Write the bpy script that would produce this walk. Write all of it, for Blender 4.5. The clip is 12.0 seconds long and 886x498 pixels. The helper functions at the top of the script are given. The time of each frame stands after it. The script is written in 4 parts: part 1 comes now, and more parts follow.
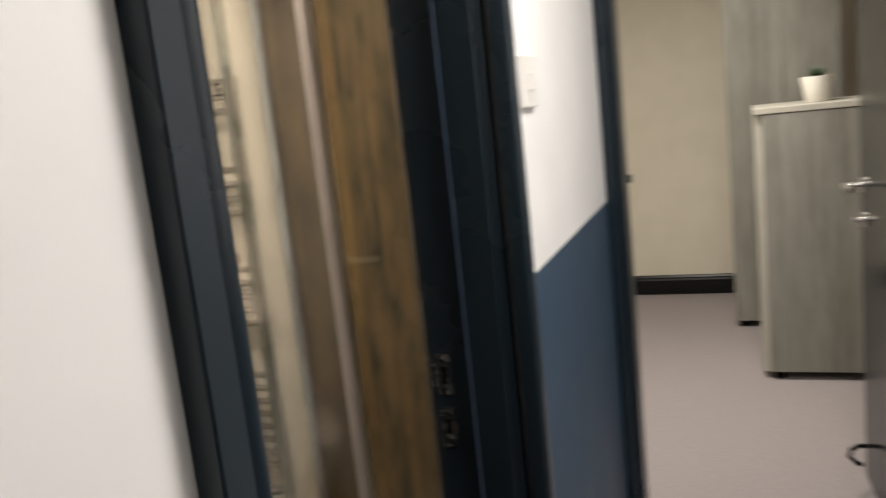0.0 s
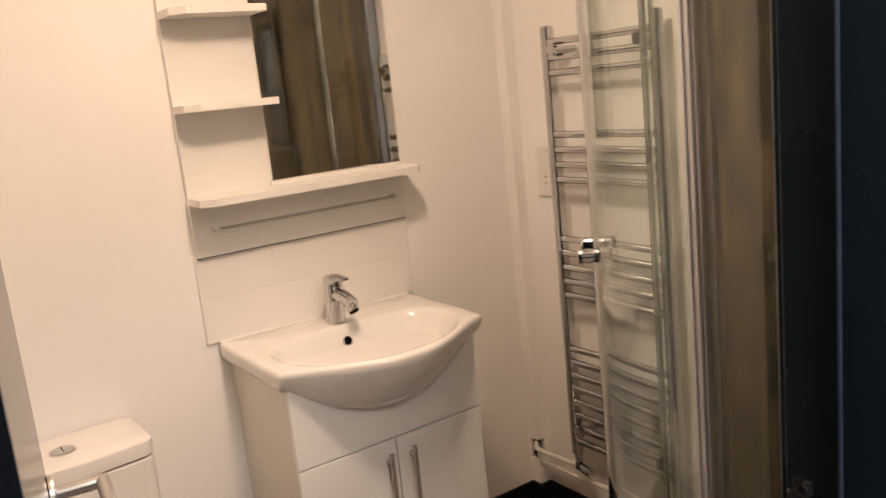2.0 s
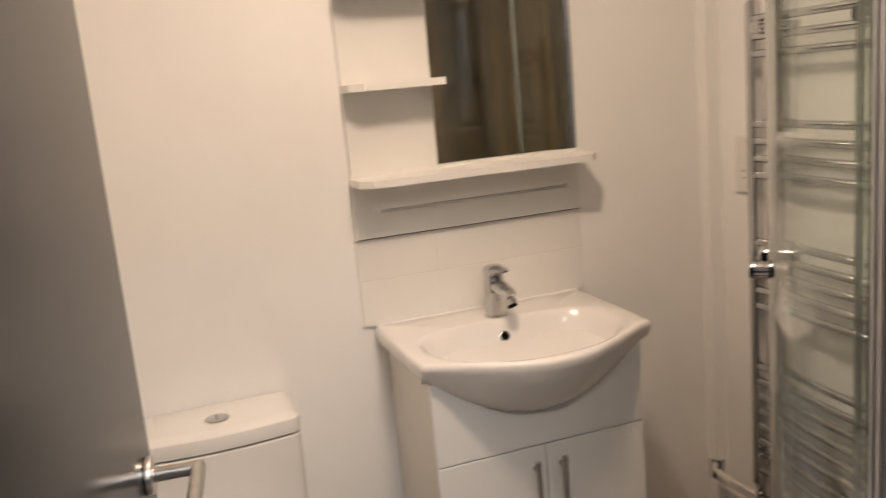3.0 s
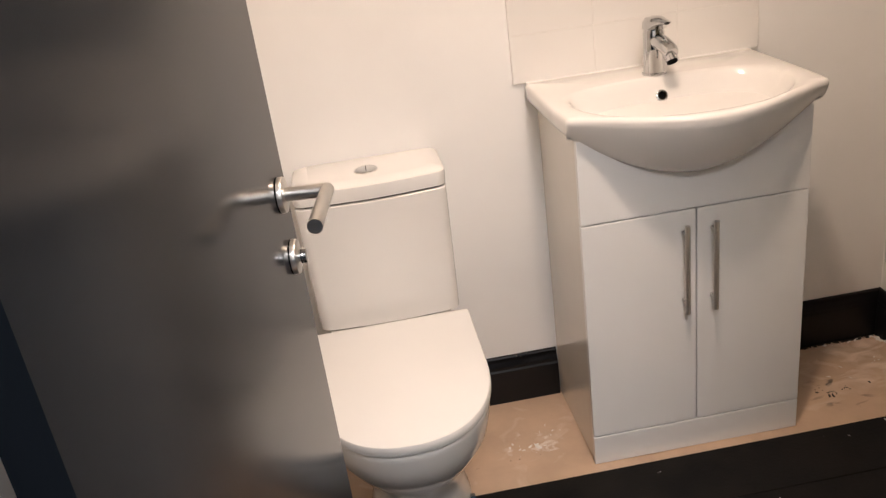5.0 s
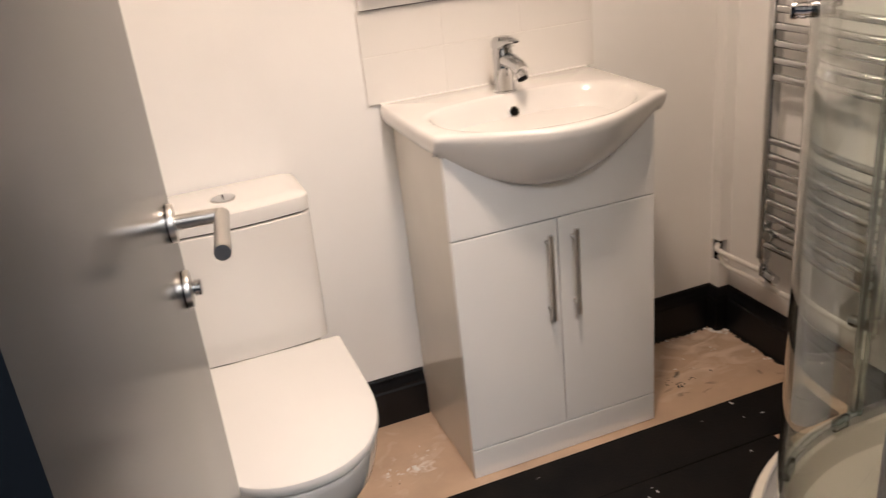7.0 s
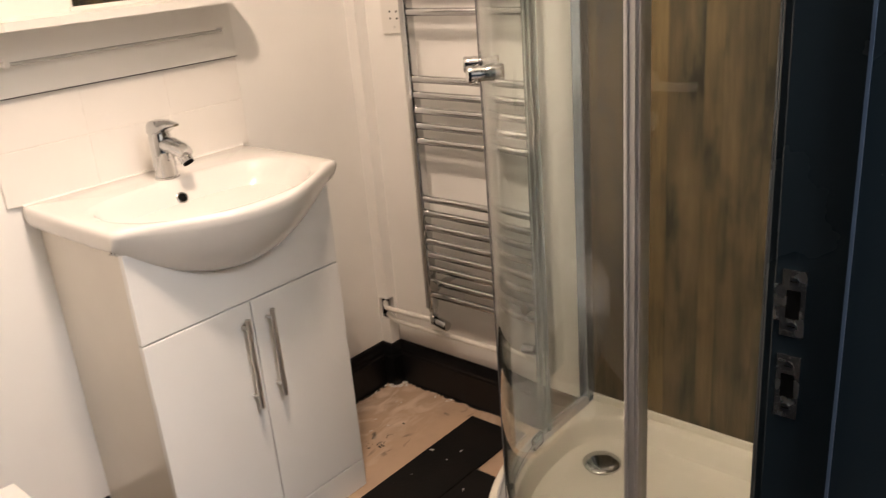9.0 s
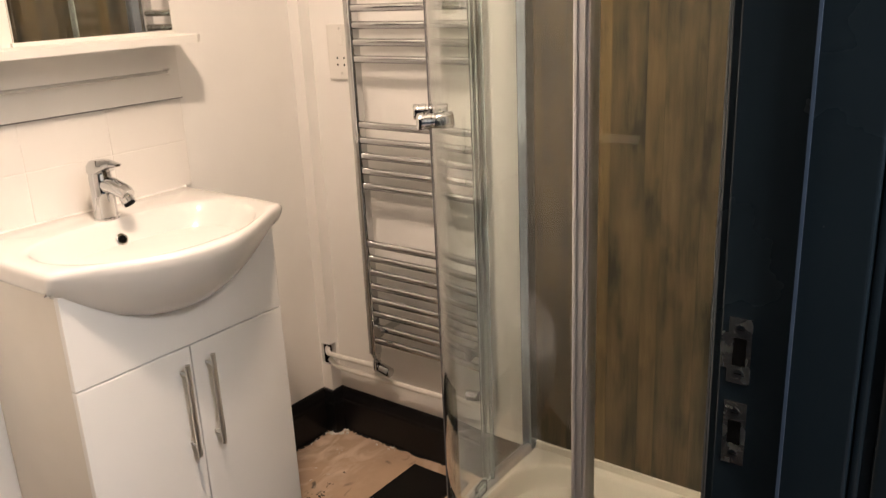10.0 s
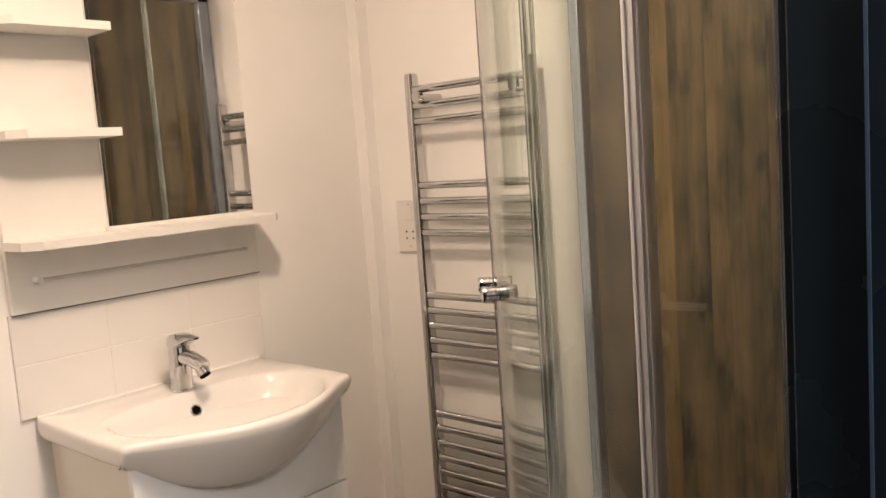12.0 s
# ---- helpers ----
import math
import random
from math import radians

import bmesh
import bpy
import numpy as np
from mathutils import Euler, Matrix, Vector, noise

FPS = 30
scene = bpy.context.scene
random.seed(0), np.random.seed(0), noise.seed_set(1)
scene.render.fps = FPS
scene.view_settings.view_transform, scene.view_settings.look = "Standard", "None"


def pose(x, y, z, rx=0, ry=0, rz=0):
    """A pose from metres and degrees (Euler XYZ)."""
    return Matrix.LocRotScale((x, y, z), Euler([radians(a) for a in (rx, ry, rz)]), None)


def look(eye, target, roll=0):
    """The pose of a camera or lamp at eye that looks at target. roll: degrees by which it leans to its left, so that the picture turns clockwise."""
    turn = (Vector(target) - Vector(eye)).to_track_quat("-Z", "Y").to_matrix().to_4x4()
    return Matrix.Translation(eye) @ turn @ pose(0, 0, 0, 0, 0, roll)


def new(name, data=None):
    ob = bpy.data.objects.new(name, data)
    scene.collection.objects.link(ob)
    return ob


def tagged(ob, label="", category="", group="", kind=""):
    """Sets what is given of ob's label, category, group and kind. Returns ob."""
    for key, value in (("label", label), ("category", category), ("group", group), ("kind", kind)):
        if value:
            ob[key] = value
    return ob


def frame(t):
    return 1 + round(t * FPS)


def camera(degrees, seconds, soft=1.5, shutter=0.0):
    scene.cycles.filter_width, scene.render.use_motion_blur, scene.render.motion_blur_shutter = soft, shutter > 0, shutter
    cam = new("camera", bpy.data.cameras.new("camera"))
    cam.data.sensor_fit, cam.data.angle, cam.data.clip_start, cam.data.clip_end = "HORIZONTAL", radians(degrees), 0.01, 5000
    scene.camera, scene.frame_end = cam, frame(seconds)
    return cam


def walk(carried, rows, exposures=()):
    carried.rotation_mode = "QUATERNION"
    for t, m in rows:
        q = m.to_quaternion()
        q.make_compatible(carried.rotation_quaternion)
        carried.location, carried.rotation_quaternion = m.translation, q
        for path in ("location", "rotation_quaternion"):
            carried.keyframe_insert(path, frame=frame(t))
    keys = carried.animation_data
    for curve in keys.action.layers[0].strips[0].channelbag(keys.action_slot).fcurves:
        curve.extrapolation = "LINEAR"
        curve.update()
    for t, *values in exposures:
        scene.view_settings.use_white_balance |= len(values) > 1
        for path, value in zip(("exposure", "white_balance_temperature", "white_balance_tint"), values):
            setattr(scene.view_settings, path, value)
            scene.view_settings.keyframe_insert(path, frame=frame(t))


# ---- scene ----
cam = camera(56.1, 12.0, 1.25, 0.5)
PATH = [
    (0, (0.031, -0.098, 1.514), (1.878, 0.586, 1.164), -6.2),
    (0.2, (0.077, -0.098, 1.522), (1.844, 0.771, 1.167), -6.4),
    (0.5, (0.148, -0.139, 1.53), (1.778, 0.965, 1.174), -7.0),
    (0.6, (0.195, -0.142, 1.529), (1.781, 1.025, 1.182), -5.7),
    (1, (0.301, -0.176, 1.548), (1.694, 1.214, 1.189), -5.1),
    (1.5, (0.431, -0.160, 1.542), (1.641, 1.383, 1.15), -5.7),
    (2, (0.537, -0.092, 1.555), (1.638, 1.532, 1.166), -5.9),
    (2.5, (0.630, -0.056, 1.545), (1.554, 1.68, 1.181), -5.7),
    (3, (0.728, -0.040, 1.547), (1.360, 1.817, 1.160), -5.2),
    (3.5, (0.786, -0.051, 1.522), (1.086, 1.871, 1.053), -5.0),
    (3.7, (0.800, -0.047, 1.502), (1.011, 1.868, 0.966), -5.1),
    (5.3, (0.782, -0.031, 1.438), (0.941, 1.786, 0.619), -8.2),
    (5.5, (0.769, -0.026, 1.438), (0.957, 1.789, 0.618), -7.8),
    (6, (0.743, -0.025, 1.439), (1.016, 1.778, 0.617), -7.2),
    (6.5, (0.706, -0.011, 1.436), (1.119, 1.768, 0.62), -6.5),
    (7, (0.665, 0.01, 1.428), (1.256, 1.748, 0.633), -6.3),
    (7.5, (0.622, 0.029, 1.422), (1.444, 1.681, 0.651), -6.5),
    (7.7, (0.606, 0.044, 1.419), (1.532, 1.646, 0.661), -6.6),
    (9.3, (0.514, 0.167, 1.427), (1.959, 1.37, 0.746), -3.9),
    (9.5, (0.514, 0.171, 1.424), (1.986, 1.353, 0.764), -3.3),
    (10, (0.508, 0.165, 1.427), (2.021, 1.321, 0.818), -2.6),
    (10.5, (0.501, 0.158, 1.436), (2.035, 1.33, 0.915), -3.3),
    (11, (0.497, 0.156, 1.443), (2.031, 1.374, 1.037), -4.0),
    (11.5, (0.5, 0.149, 1.446), (2.01, 1.424, 1.143), -4.4),
    (12, (0.499, 0.143, 1.447), (1.984, 1.465, 1.229), -4.1),
]
# exposure and white balance drift as the camera turns from the bright corridor into the bathroom
EXPOSURES = [(0.0, -0.02, 6500, 10), (1.0, -0.05, 7450, 14), (1.5, -0.12, 8250, 20), (2.0, -0.22, 6950, 15), (2.5, -0.14, 6500, 10), (3.0, -0.38, 6350, 10), (3.5, -0.3, 6200, 10), (5.5, 0.1, 6080, 12), (7.5, 0.08, 6120, 11), (9.5, 0.39, 6300, 10), (10.5, 0.34, 6330, 10), (12.0, 0.03, 6420, 11)]
walk(cam, [(t, look(e, g, r)) for t, e, g, r in PATH], EXPOSURES)

# ---- plan (metres) ----
N, E, W = 2.035, 2.305, 0.40          # bathroom wall faces: north, east, west
SI, SO = 0.420, 0.242                 # south wall: bathroom face, corridor face
CEIL = 2.42
DL, DR, DH = 0.513, 1.322, 2.03       # doorway linings, left and right, head
CX, CY, CR = 2.05, 0.72, 0.525        # shower arc centre and glass radius
TRAY = 0.17
LX, LY0 = 1.235, 1.075                # bathroom ceiling lamp

# ---- world and lamps ----
world = bpy.data.worlds.new("world")
scene.world = world
world.use_nodes = True
world.node_tree.nodes["Background"].inputs[0].default_value = (0.6, 0.7, 0.9, 1)
world.node_tree.nodes["Background"].inputs[1].default_value = 0.15


def lamp(name, at, size, watts, colour, shape="DISK", size_y=None):
    d = bpy.data.lights.new(name, "AREA")
    d.shape, d.size, d.energy, d.color = shape, size, watts, colour
    if size_y:
        d.size_y = size_y
    ob = new(name, d)
    ob.matrix_world = Matrix.Translation(at)
    return ob


bulb = bpy.data.lights.new("bathroom_lamp", "POINT")
bulb.energy, bulb.color, bulb.shadow_soft_size = 16.5, (1.0, 0.750, 0.553), 0.075
new("bathroom_lamp", bulb).matrix_world = Matrix.Translation((LX, LY0, CEIL - 0.14))
# added disc with no fitting of its own, throws extra light down below the bulb
lamp("bathroom_fill_disc", (LX, LY0, CEIL - 0.235), 0.16, 11.5, (1.0, 0.750, 0.553))
# fill for the corridor, its real source is out of view
lamp("corridor_fill", (1.10, -0.50, CEIL - 0.05), 0.50, 31, (1.0, 0.95, 0.90))
# fill added to brighten the office, no lamp is in view there
lamp("office_fill", (3.7, 0.25, CEIL - 0.05), 0.55, 46, (1.0, 0.93, 0.82), "SQUARE")


# ---- materials ----
def mat(name, base=(0.8, 0.8, 0.8), rough=0.5, metal=0.0, var=0.06, scale=6.0, bump=0.0, bump_scale=120.0,
        dark=None, coat=0.0, rough_var=0.08, stretch=(1, 1, 1)):
    m = bpy.data.materials.new(name)
    m.use_nodes = True
    nt = m.node_tree
    n, l = nt.nodes, nt.links
    b = n["Principled BSDF"]
    b.inputs["Metallic"].default_value = metal
    b.inputs["Coat Weight"].default_value = coat
    b.inputs["Coat Roughness"].default_value = 0.08
    tc, mp = n.new("ShaderNodeTexCoord"), n.new("ShaderNodeMapping")
    mp.inputs["Scale"].default_value = stretch
    l.new(tc.outputs["Object"], mp.inputs["Vector"])
    big = n.new("ShaderNodeTexNoise")
    big.inputs["Scale"].default_value, big.inputs["Detail"].default_value = scale, 6
    l.new(mp.outputs[0], big.inputs["Vector"])
    mix = n.new("ShaderNodeMix")
    mix.data_type = "RGBA"
    dk = dark or tuple(c * (1 - var * 2.5) for c in base)
    mix.inputs["A"].default_value, mix.inputs["B"].default_value = (*dk, 1), (*base, 1)
    ramp = n.new("ShaderNodeMapRange")
    ramp.inputs["From Min"].default_value, ramp.inputs["From Max"].default_value = 0.3, 0.6
    l.new(big.outputs["Fac"], ramp.inputs["Value"])
    l.new(ramp.outputs[0], mix.inputs["Factor"])
    l.new(mix.outputs["Result"], b.inputs["Base Color"])
    rr = n.new("ShaderNodeMapRange")
    rr.inputs["To Min"].default_value, rr.inputs["To Max"].default_value = max(0.02, rough - rough_var), rough + rough_var
    fine = n.new("ShaderNodeTexNoise")
    fine.inputs["Scale"].default_value, fine.inputs["Detail"].default_value = bump_scale, 4
    l.new(mp.outputs[0], fine.inputs["Vector"])
    l.new(big.outputs["Fac"], rr.inputs["Value"])
    l.new(rr.outputs[0], b.inputs["Roughness"])
    if bump:
        bp = n.new("ShaderNodeBump")
        bp.inputs["Strength"].default_value, bp.inputs["Distance"].default_value = bump, 0.002
        l.new(fine.outputs["Fac"], bp.inputs["Height"])
        l.new(bp.outputs[0], b.inputs["Normal"])
    return m


def wood(name, tones, strip=0.06, rough=0.45, grain=1.0, smudge=0.0):
    """Streaked laminate: narrow upright strips of different tone, long grain and dark smudges."""
    m = bpy.data.materials.new(name)
    m.use_nodes = True
    nt = m.node_tree
    n, l = nt.nodes, nt.links
    b = n["Principled BSDF"]
    tc = n.new("ShaderNodeTexCoord")
    sep, com = n.new("ShaderNodeSeparateXYZ"), n.new("ShaderNodeCombineXYZ")
    l.new(tc.outputs["Object"], sep.inputs[0])
    add = n.new("ShaderNodeMath")
    add.operation = "ADD"
    l.new(sep.outputs["X"], add.inputs[0])
    l.new(sep.outputs["Y"], add.inputs[1])

    # strip index, from a position that wavers in width; each strip has its own tone and its own stretch of grain
    wv = n.new("ShaderNodeMath")
    wv.operation, wv.inputs[1].default_value = "MULTIPLY", 43.0
    l.new(add.outputs[0], wv.inputs[0])
    sn = n.new("ShaderNodeMath")
    sn.operation = "SINE"
    l.new(wv.outputs[0], sn.inputs[0])
    dv = n.new("ShaderNodeMath")
    dv.operation, dv.inputs[1].default_value = "DIVIDE", strip
    l.new(add.outputs[0], dv.inputs[0])
    sh = n.new("ShaderNodeMath")
    sh.operation, sh.inputs[1].default_value = "MULTIPLY_ADD", 0.22
    l.new(sn.outputs[0], sh.inputs[0])
    l.new(dv.outputs[0], sh.inputs[2])
    fl = n.new("ShaderNodeMath")
    fl.operation = "FLOOR"
    l.new(sh.outputs[0], fl.inputs[0])
    fr = n.new("ShaderNodeMath")
    fr.operation = "FRACT"
    l.new(sh.outputs[0], fr.inputs[0])
    wn = n.new("ShaderNodeTexWhiteNoise")
    wn.noise_dimensions = "1D"
    l.new(fl.outputs[0], wn.inputs["W"])
    zs = n.new("ShaderNodeMath")
    zs.operation, zs.inputs[1].default_value = "MULTIPLY_ADD", 7.0 if smudge else 0.0
    l.new(wn.outputs["Value"], zs.inputs[0])
    l.new(sep.outputs["Z"], zs.inputs[2])

    def stretched(sx, sz, scale, detail, rough_):
        c = n.new("ShaderNodeCombineXYZ")
        for k, (src, s) in enumerate(((add.outputs[0], sx), (zs.outputs[0], sz))):
            mu = n.new("ShaderNodeMath")
            mu.operation = "MULTIPLY"
            mu.inputs[1].default_value = s
            l.new(src, mu.inputs[0])
            l.new(mu.outputs[0], c.inputs[k])
        t = n.new("ShaderNodeTexNoise")
        t.inputs["Scale"].default_value, t.inputs["Detail"].default_value, t.inputs["Roughness"].default_value = scale, detail, rough_
        l.new(c.outputs[0], t.inputs["Vector"])
        return t.outputs["Fac"]

    long_grain = stretched(14, 0.9, 2.0, 5, 0.6)
    fine_grain = stretched(90, 4, 2.0, 4, 0.7)
    blotch = stretched(3.0, 1.0, 2.2, 5, 0.65)

    def mul_add(a, k, c):
        o = n.new("ShaderNodeMath")
        o.operation, o.inputs[1].default_value = "MULTIPLY_ADD", k
        l.new(a, o.inputs[0])
        if hasattr(c, "links"):
            l.new(c, o.inputs[2])
        else:
            o.inputs[2].default_value = c
        return o.outputs[0]

    v = mul_add(wn.outputs["Value"], 0.24 if smudge else 0.26, -0.20 if smudge else -0.36)
    v = mul_add(long_grain, 0.45 if smudge else 0.75, v)
    v = mul_add(fine_grain, (0.12 if smudge else 0.28) * grain, v)
    v = mul_add(blotch, 0.55 if smudge else 0.65, v)
    if smudge:
        # short dark upright smudges, as printed on rustic boards
        sm = stretched(9, 3.2, 1.5, 4, 0.55)
        mr = n.new("ShaderNodeMapRange")
        mr.inputs["From Min"].default_value, mr.inputs["From Max"].default_value = 0.52, 0.70
        mr.inputs["To Min"].default_value, mr.inputs["To Max"].default_value = 0.0, 1.0
        l.new(sm, mr.inputs["Value"])
        v = mul_add(mr.outputs[0], -smudge, v)
        # thin printed joint between the strips
        jt = n.new("ShaderNodeMapRange")
        jt.inputs["From Min"].default_value, jt.inputs["From Max"].default_value = 0.0, 0.035
        jt.inputs["To Min"].default_value, jt.inputs["To Max"].default_value = 1.0, 0.0
        l.new(fr.outputs[0], jt.inputs["Value"])
        v = mul_add(jt.outputs[0], -0.13, v)
    cr = n.new("ShaderNodeValToRGB")
    e = cr.color_ramp.elements
    e[0].position, e[0].color = 0.30, (*tones[0], 1)
    e[1].position, e[1].color = 0.80, (*tones[-1], 1)
    for k, tone in enumerate(tones[1:-1]):
        el = e.new(0.30 + 0.50 * (k + 1) / (len(tones) - 1))
        el.color = (*tone, 1)
    l.new(v, cr.inputs["Fac"])
    hs = n.new("ShaderNodeHueSaturation")
    sat = n.new("ShaderNodeMapRange")
    sat.inputs["To Min"].default_value, sat.inputs["To Max"].default_value = (0.90, 1.14) if smudge else (1.0, 1.0)
    l.new(wn.outputs["Value"], sat.inputs["Value"])
    l.new(sat.outputs[0], hs.inputs["Saturation"])
    l.new(cr.outputs[0], hs.inputs["Color"])
    l.new(hs.outputs[0], b.inputs["Base Color"])
    b.inputs["Roughness"].default_value = rough
    bp = n.new("ShaderNodeBump")
    bp.inputs["Strength"].default_value, bp.inputs["Distance"].default_value = 0.15, 0.001
    l.new(fine_grain, bp.inputs["Height"])
    l.new(bp.outputs[0], b.inputs["Normal"])
    return m


def glass(name, tint, rough=0.0):
    m = bpy.data.materials.new(name)
    m.use_nodes = True
    b = m.node_tree.nodes["Principled BSDF"]
    b.inputs["Base Color"].default_value = (*tint, 1)
    b.inputs["Transmission Weight"].default_value = 1.0
    b.inputs["Roughness"].default_value = rough
    b.inputs["IOR"].default_value = 1.45
    return m


def ply_floor():
    """Bare pinkish sheet floor with plaster smears and dark scuffs."""
    m = mat("bare_board_floor", (0.56, 0.400, 0.280), 0.50, var=0.10, scale=5, bump=0.25, bump_scale=60)
    nt = m.node_tree
    n, l = nt.nodes, nt.links
    b = n["Principled BSDF"]
    old = b.inputs["Base Color"].links[0].from_socket
    tc = n.new("ShaderNodeTexCoord")
    for scale, lo, hi, col, dist in ((9.0, 0.57, 0.80, (0.66, 0.53, 0.42), 0.9), (11.0, 0.69, 0.78, (0.11, 0.085, 0.065), 1.2)):
        t = n.new("ShaderNodeTexNoise")
        t.inputs["Scale"].default_value, t.inputs["Detail"].default_value, t.inputs["Distortion"].default_value = scale, 8, dist
        l.new(tc.outputs["Object"], t.inputs["Vector"])
        r = n.new("ShaderNodeMapRange")
        r.inputs["From Min"].default_value, r.inputs["From Max"].default_value = lo, hi
        l.new(t.outputs["Fac"], r.inputs["Value"])
        mx = n.new("ShaderNodeMix")
        mx.data_type = "RGBA"
        l.new(r.outputs[0], mx.inputs["Factor"])
        l.new(old, mx.inputs["A"])
        mx.inputs["B"].default_value = (*col, 1)
        old = mx.outputs["Result"]
    # a patch of dark scuffs by the cabinet and a pale plaster smear by the toilet
    for at, rad_, scale, lo, hi, col in (((1.985, 1.78, 0), 0.10, (16, 34, 10), 0.57, 0.66, (0.085, 0.066, 0.05)), ((1.115, 1.79, 0), 0.09, (18, 24, 10), 0.55, 0.66, (0.80, 0.74, 0.68)), ((2.12, 1.90, 0), 0.22, (9, 16, 10), 0.45, 0.62, (0.70, 0.56, 0.45))):
        d = n.new("ShaderNodeVectorMath")
        d.operation = "DISTANCE"
        d.inputs[1].default_value = at
        l.new(tc.outputs["Object"], d.inputs[0])
        near = n.new("ShaderNodeMapRange")
        near.inputs["From Min"].default_value, near.inputs["From Max"].default_value = rad_, rad_ * 0.45
        l.new(d.outputs["Value"], near.inputs["Value"])
        mp = n.new("ShaderNodeMapping")
        mp.inputs["Scale"].default_value = scale
        mp.inputs["Rotation"].default_value = (0, 0, 0.5)
        l.new(tc.outputs["Object"], mp.inputs["Vector"])
        t = n.new("ShaderNodeTexNoise")
        t.inputs["Scale"].default_value, t.inputs["Detail"].default_value, t.inputs["Distortion"].default_value = 1.0, 7, 0.8
        l.new(mp.outputs[0], t.inputs["Vector"])
        r = n.new("ShaderNodeMapRange")
        r.inputs["From Min"].default_value, r.inputs["From Max"].default_value = lo, hi
        l.new(t.outputs["Fac"], r.inputs["Value"])
        mu = n.new("ShaderNodeMath")
        mu.operation = "MULTIPLY"
        l.new(near.outputs[0], mu.inputs[0])
        l.new(r.outputs[0], mu.inputs[1])
        mx = n.new("ShaderNodeMix")
        mx.data_type = "RGBA"
        l.new(mu.outputs[0], mx.inputs["Factor"])
        l.new(old, mx.inputs["A"])
        mx.inputs["B"].default_value = (*col, 1)
        old = mx.outputs["Result"]
    l.new(old, b.inputs["Base Color"])
    return m


def speckled(m, col, scale, lo):
    """Adds fine paint specks to a material."""
    nt = m.node_tree
    n, l = nt.nodes, nt.links
    b = n["Principled BSDF"]
    old = b.inputs["Base Color"].links[0].from_socket
    tc, t = n.new("ShaderNodeTexCoord"), n.new("ShaderNodeTexNoise")
    t.inputs["Scale"].default_value, t.inputs["Detail"].default_value = scale, 3
    l.new(tc.outputs["Object"], t.inputs["Vector"])
    r = n.new("ShaderNodeMapRange")
    r.inputs["From Min"].default_value, r.inputs["From Max"].default_value = lo, lo + 0.03
    l.new(t.outputs["Fac"], r.inputs["Value"])
    mx = n.new("ShaderNodeMix")
    mx.data_type = "RGBA"
    l.new(r.outputs[0], mx.inputs["Factor"])
    l.new(old, mx.inputs["A"])
    mx.inputs["B"].default_value = (*col, 1)
    l.new(mx.outputs["Result"], b.inputs["Base Color"])
    return m


def dado_paint():
    """White wall paint above a straight line, slate blue below it."""
    m = mat("two_tone_wall_paint", (0.80, 0.79, 0.77), 0.55, var=0.02, bump=0.035, bump_scale=240)
    nt = m.node_tree
    n, l = nt.nodes, nt.links
    b = n["Principled BSDF"]
    old = b.inputs["Base Color"].links[0].from_socket
    tc, sep, lt = n.new("ShaderNodeTexCoord"), n.new("ShaderNodeSeparateXYZ"), n.new("ShaderNodeMath")
    lt.operation, lt.inputs[1].default_value = "LESS_THAN", 1.207
    mx = n.new("ShaderNodeMix")
    mx.data_type = "RGBA"
    l.new(tc.outputs["Object"], sep.inputs[0])
    l.new(sep.outputs["Z"], lt.inputs[0])
    l.new(lt.outputs[0], mx.inputs["Factor"])
    l.new(old, mx.inputs["A"])
    mx.inputs["B"].default_value = (0.030, 0.060, 0.100, 1)
    l.new(mx.outputs["Result"], b.inputs["Base Color"])
    return m


M_WALL = mat("white_wall_paint", (0.87, 0.855, 0.83), 0.5, var=0.02, scale=3, bump=0.04, bump_scale=220)
M_DADO = dado_paint()
M_CREAM = mat("cream_wall_paint", (0.68, 0.63, 0.53), 0.6, var=0.02, bump=0.1)
M_CEIL = mat("ceiling_paint", (0.88, 0.87, 0.85), 0.7, var=0.02)
M_NAVY = mat("dark_navy_gloss_paint", (0.0122, 0.0202, 0.0276), 0.27, var=0.06, scale=2, bump=0.0, bump_scale=70)
M_BLACK = mat("black_skirting_paint", (0.007, 0.007, 0.008), 0.30, var=0.12, scale=9, bump=0.15, bump_scale=50)
M_PLY = ply_floor()
M_BLKBOARD = mat("black_floor_board", (0.0105, 0.0092, 0.0082), 0.55, var=0.25, scale=8, bump=0.3, bump_scale=140, dark=(0.0045, 0.0045, 0.0048))
speckled(M_BLKBOARD, (0.35, 0.33, 0.31), 42.0, 0.765)
M_CARPET = mat("grey_carpet", (0.33, 0.295, 0.30), 0.95, var=0.06, scale=90, bump=0.6, bump_scale=420)
M_CERAMIC = mat("white_glazed_ceramic", (0.80, 0.775, 0.74), 0.10, var=0.01, scale=4, rough_var=0.03, coat=0.3)
M_LID = mat("white_plastic", (0.78, 0.765, 0.74), 0.22, var=0.01, scale=4, rough_var=0.04)
M_GLOSS = mat("white_gloss_lacquer", (0.84, 0.83, 0.815), 0.14, var=0.01, scale=4, rough_var=0.04, bump=0.02, bump_scale=40)
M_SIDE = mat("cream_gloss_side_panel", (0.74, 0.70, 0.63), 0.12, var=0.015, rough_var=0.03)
M_MELAMINE = mat("white_melamine", (0.80, 0.785, 0.75), 0.35, var=0.015, scale=7)
M_TILE = mat("white_glazed_tile", (0.80, 0.775, 0.74), 0.12, var=0.012, scale=5, rough_var=0.03, bump=0.04, bump_scale=18)
M_GROUT = mat("white_grout", (0.80, 0.77, 0.73), 0.8, var=0.05, scale=60)
M_CHROME = mat("polished_chrome", (0.58, 0.585, 0.59), 0.06, metal=1.0, var=0.01, rough_var=0.03)
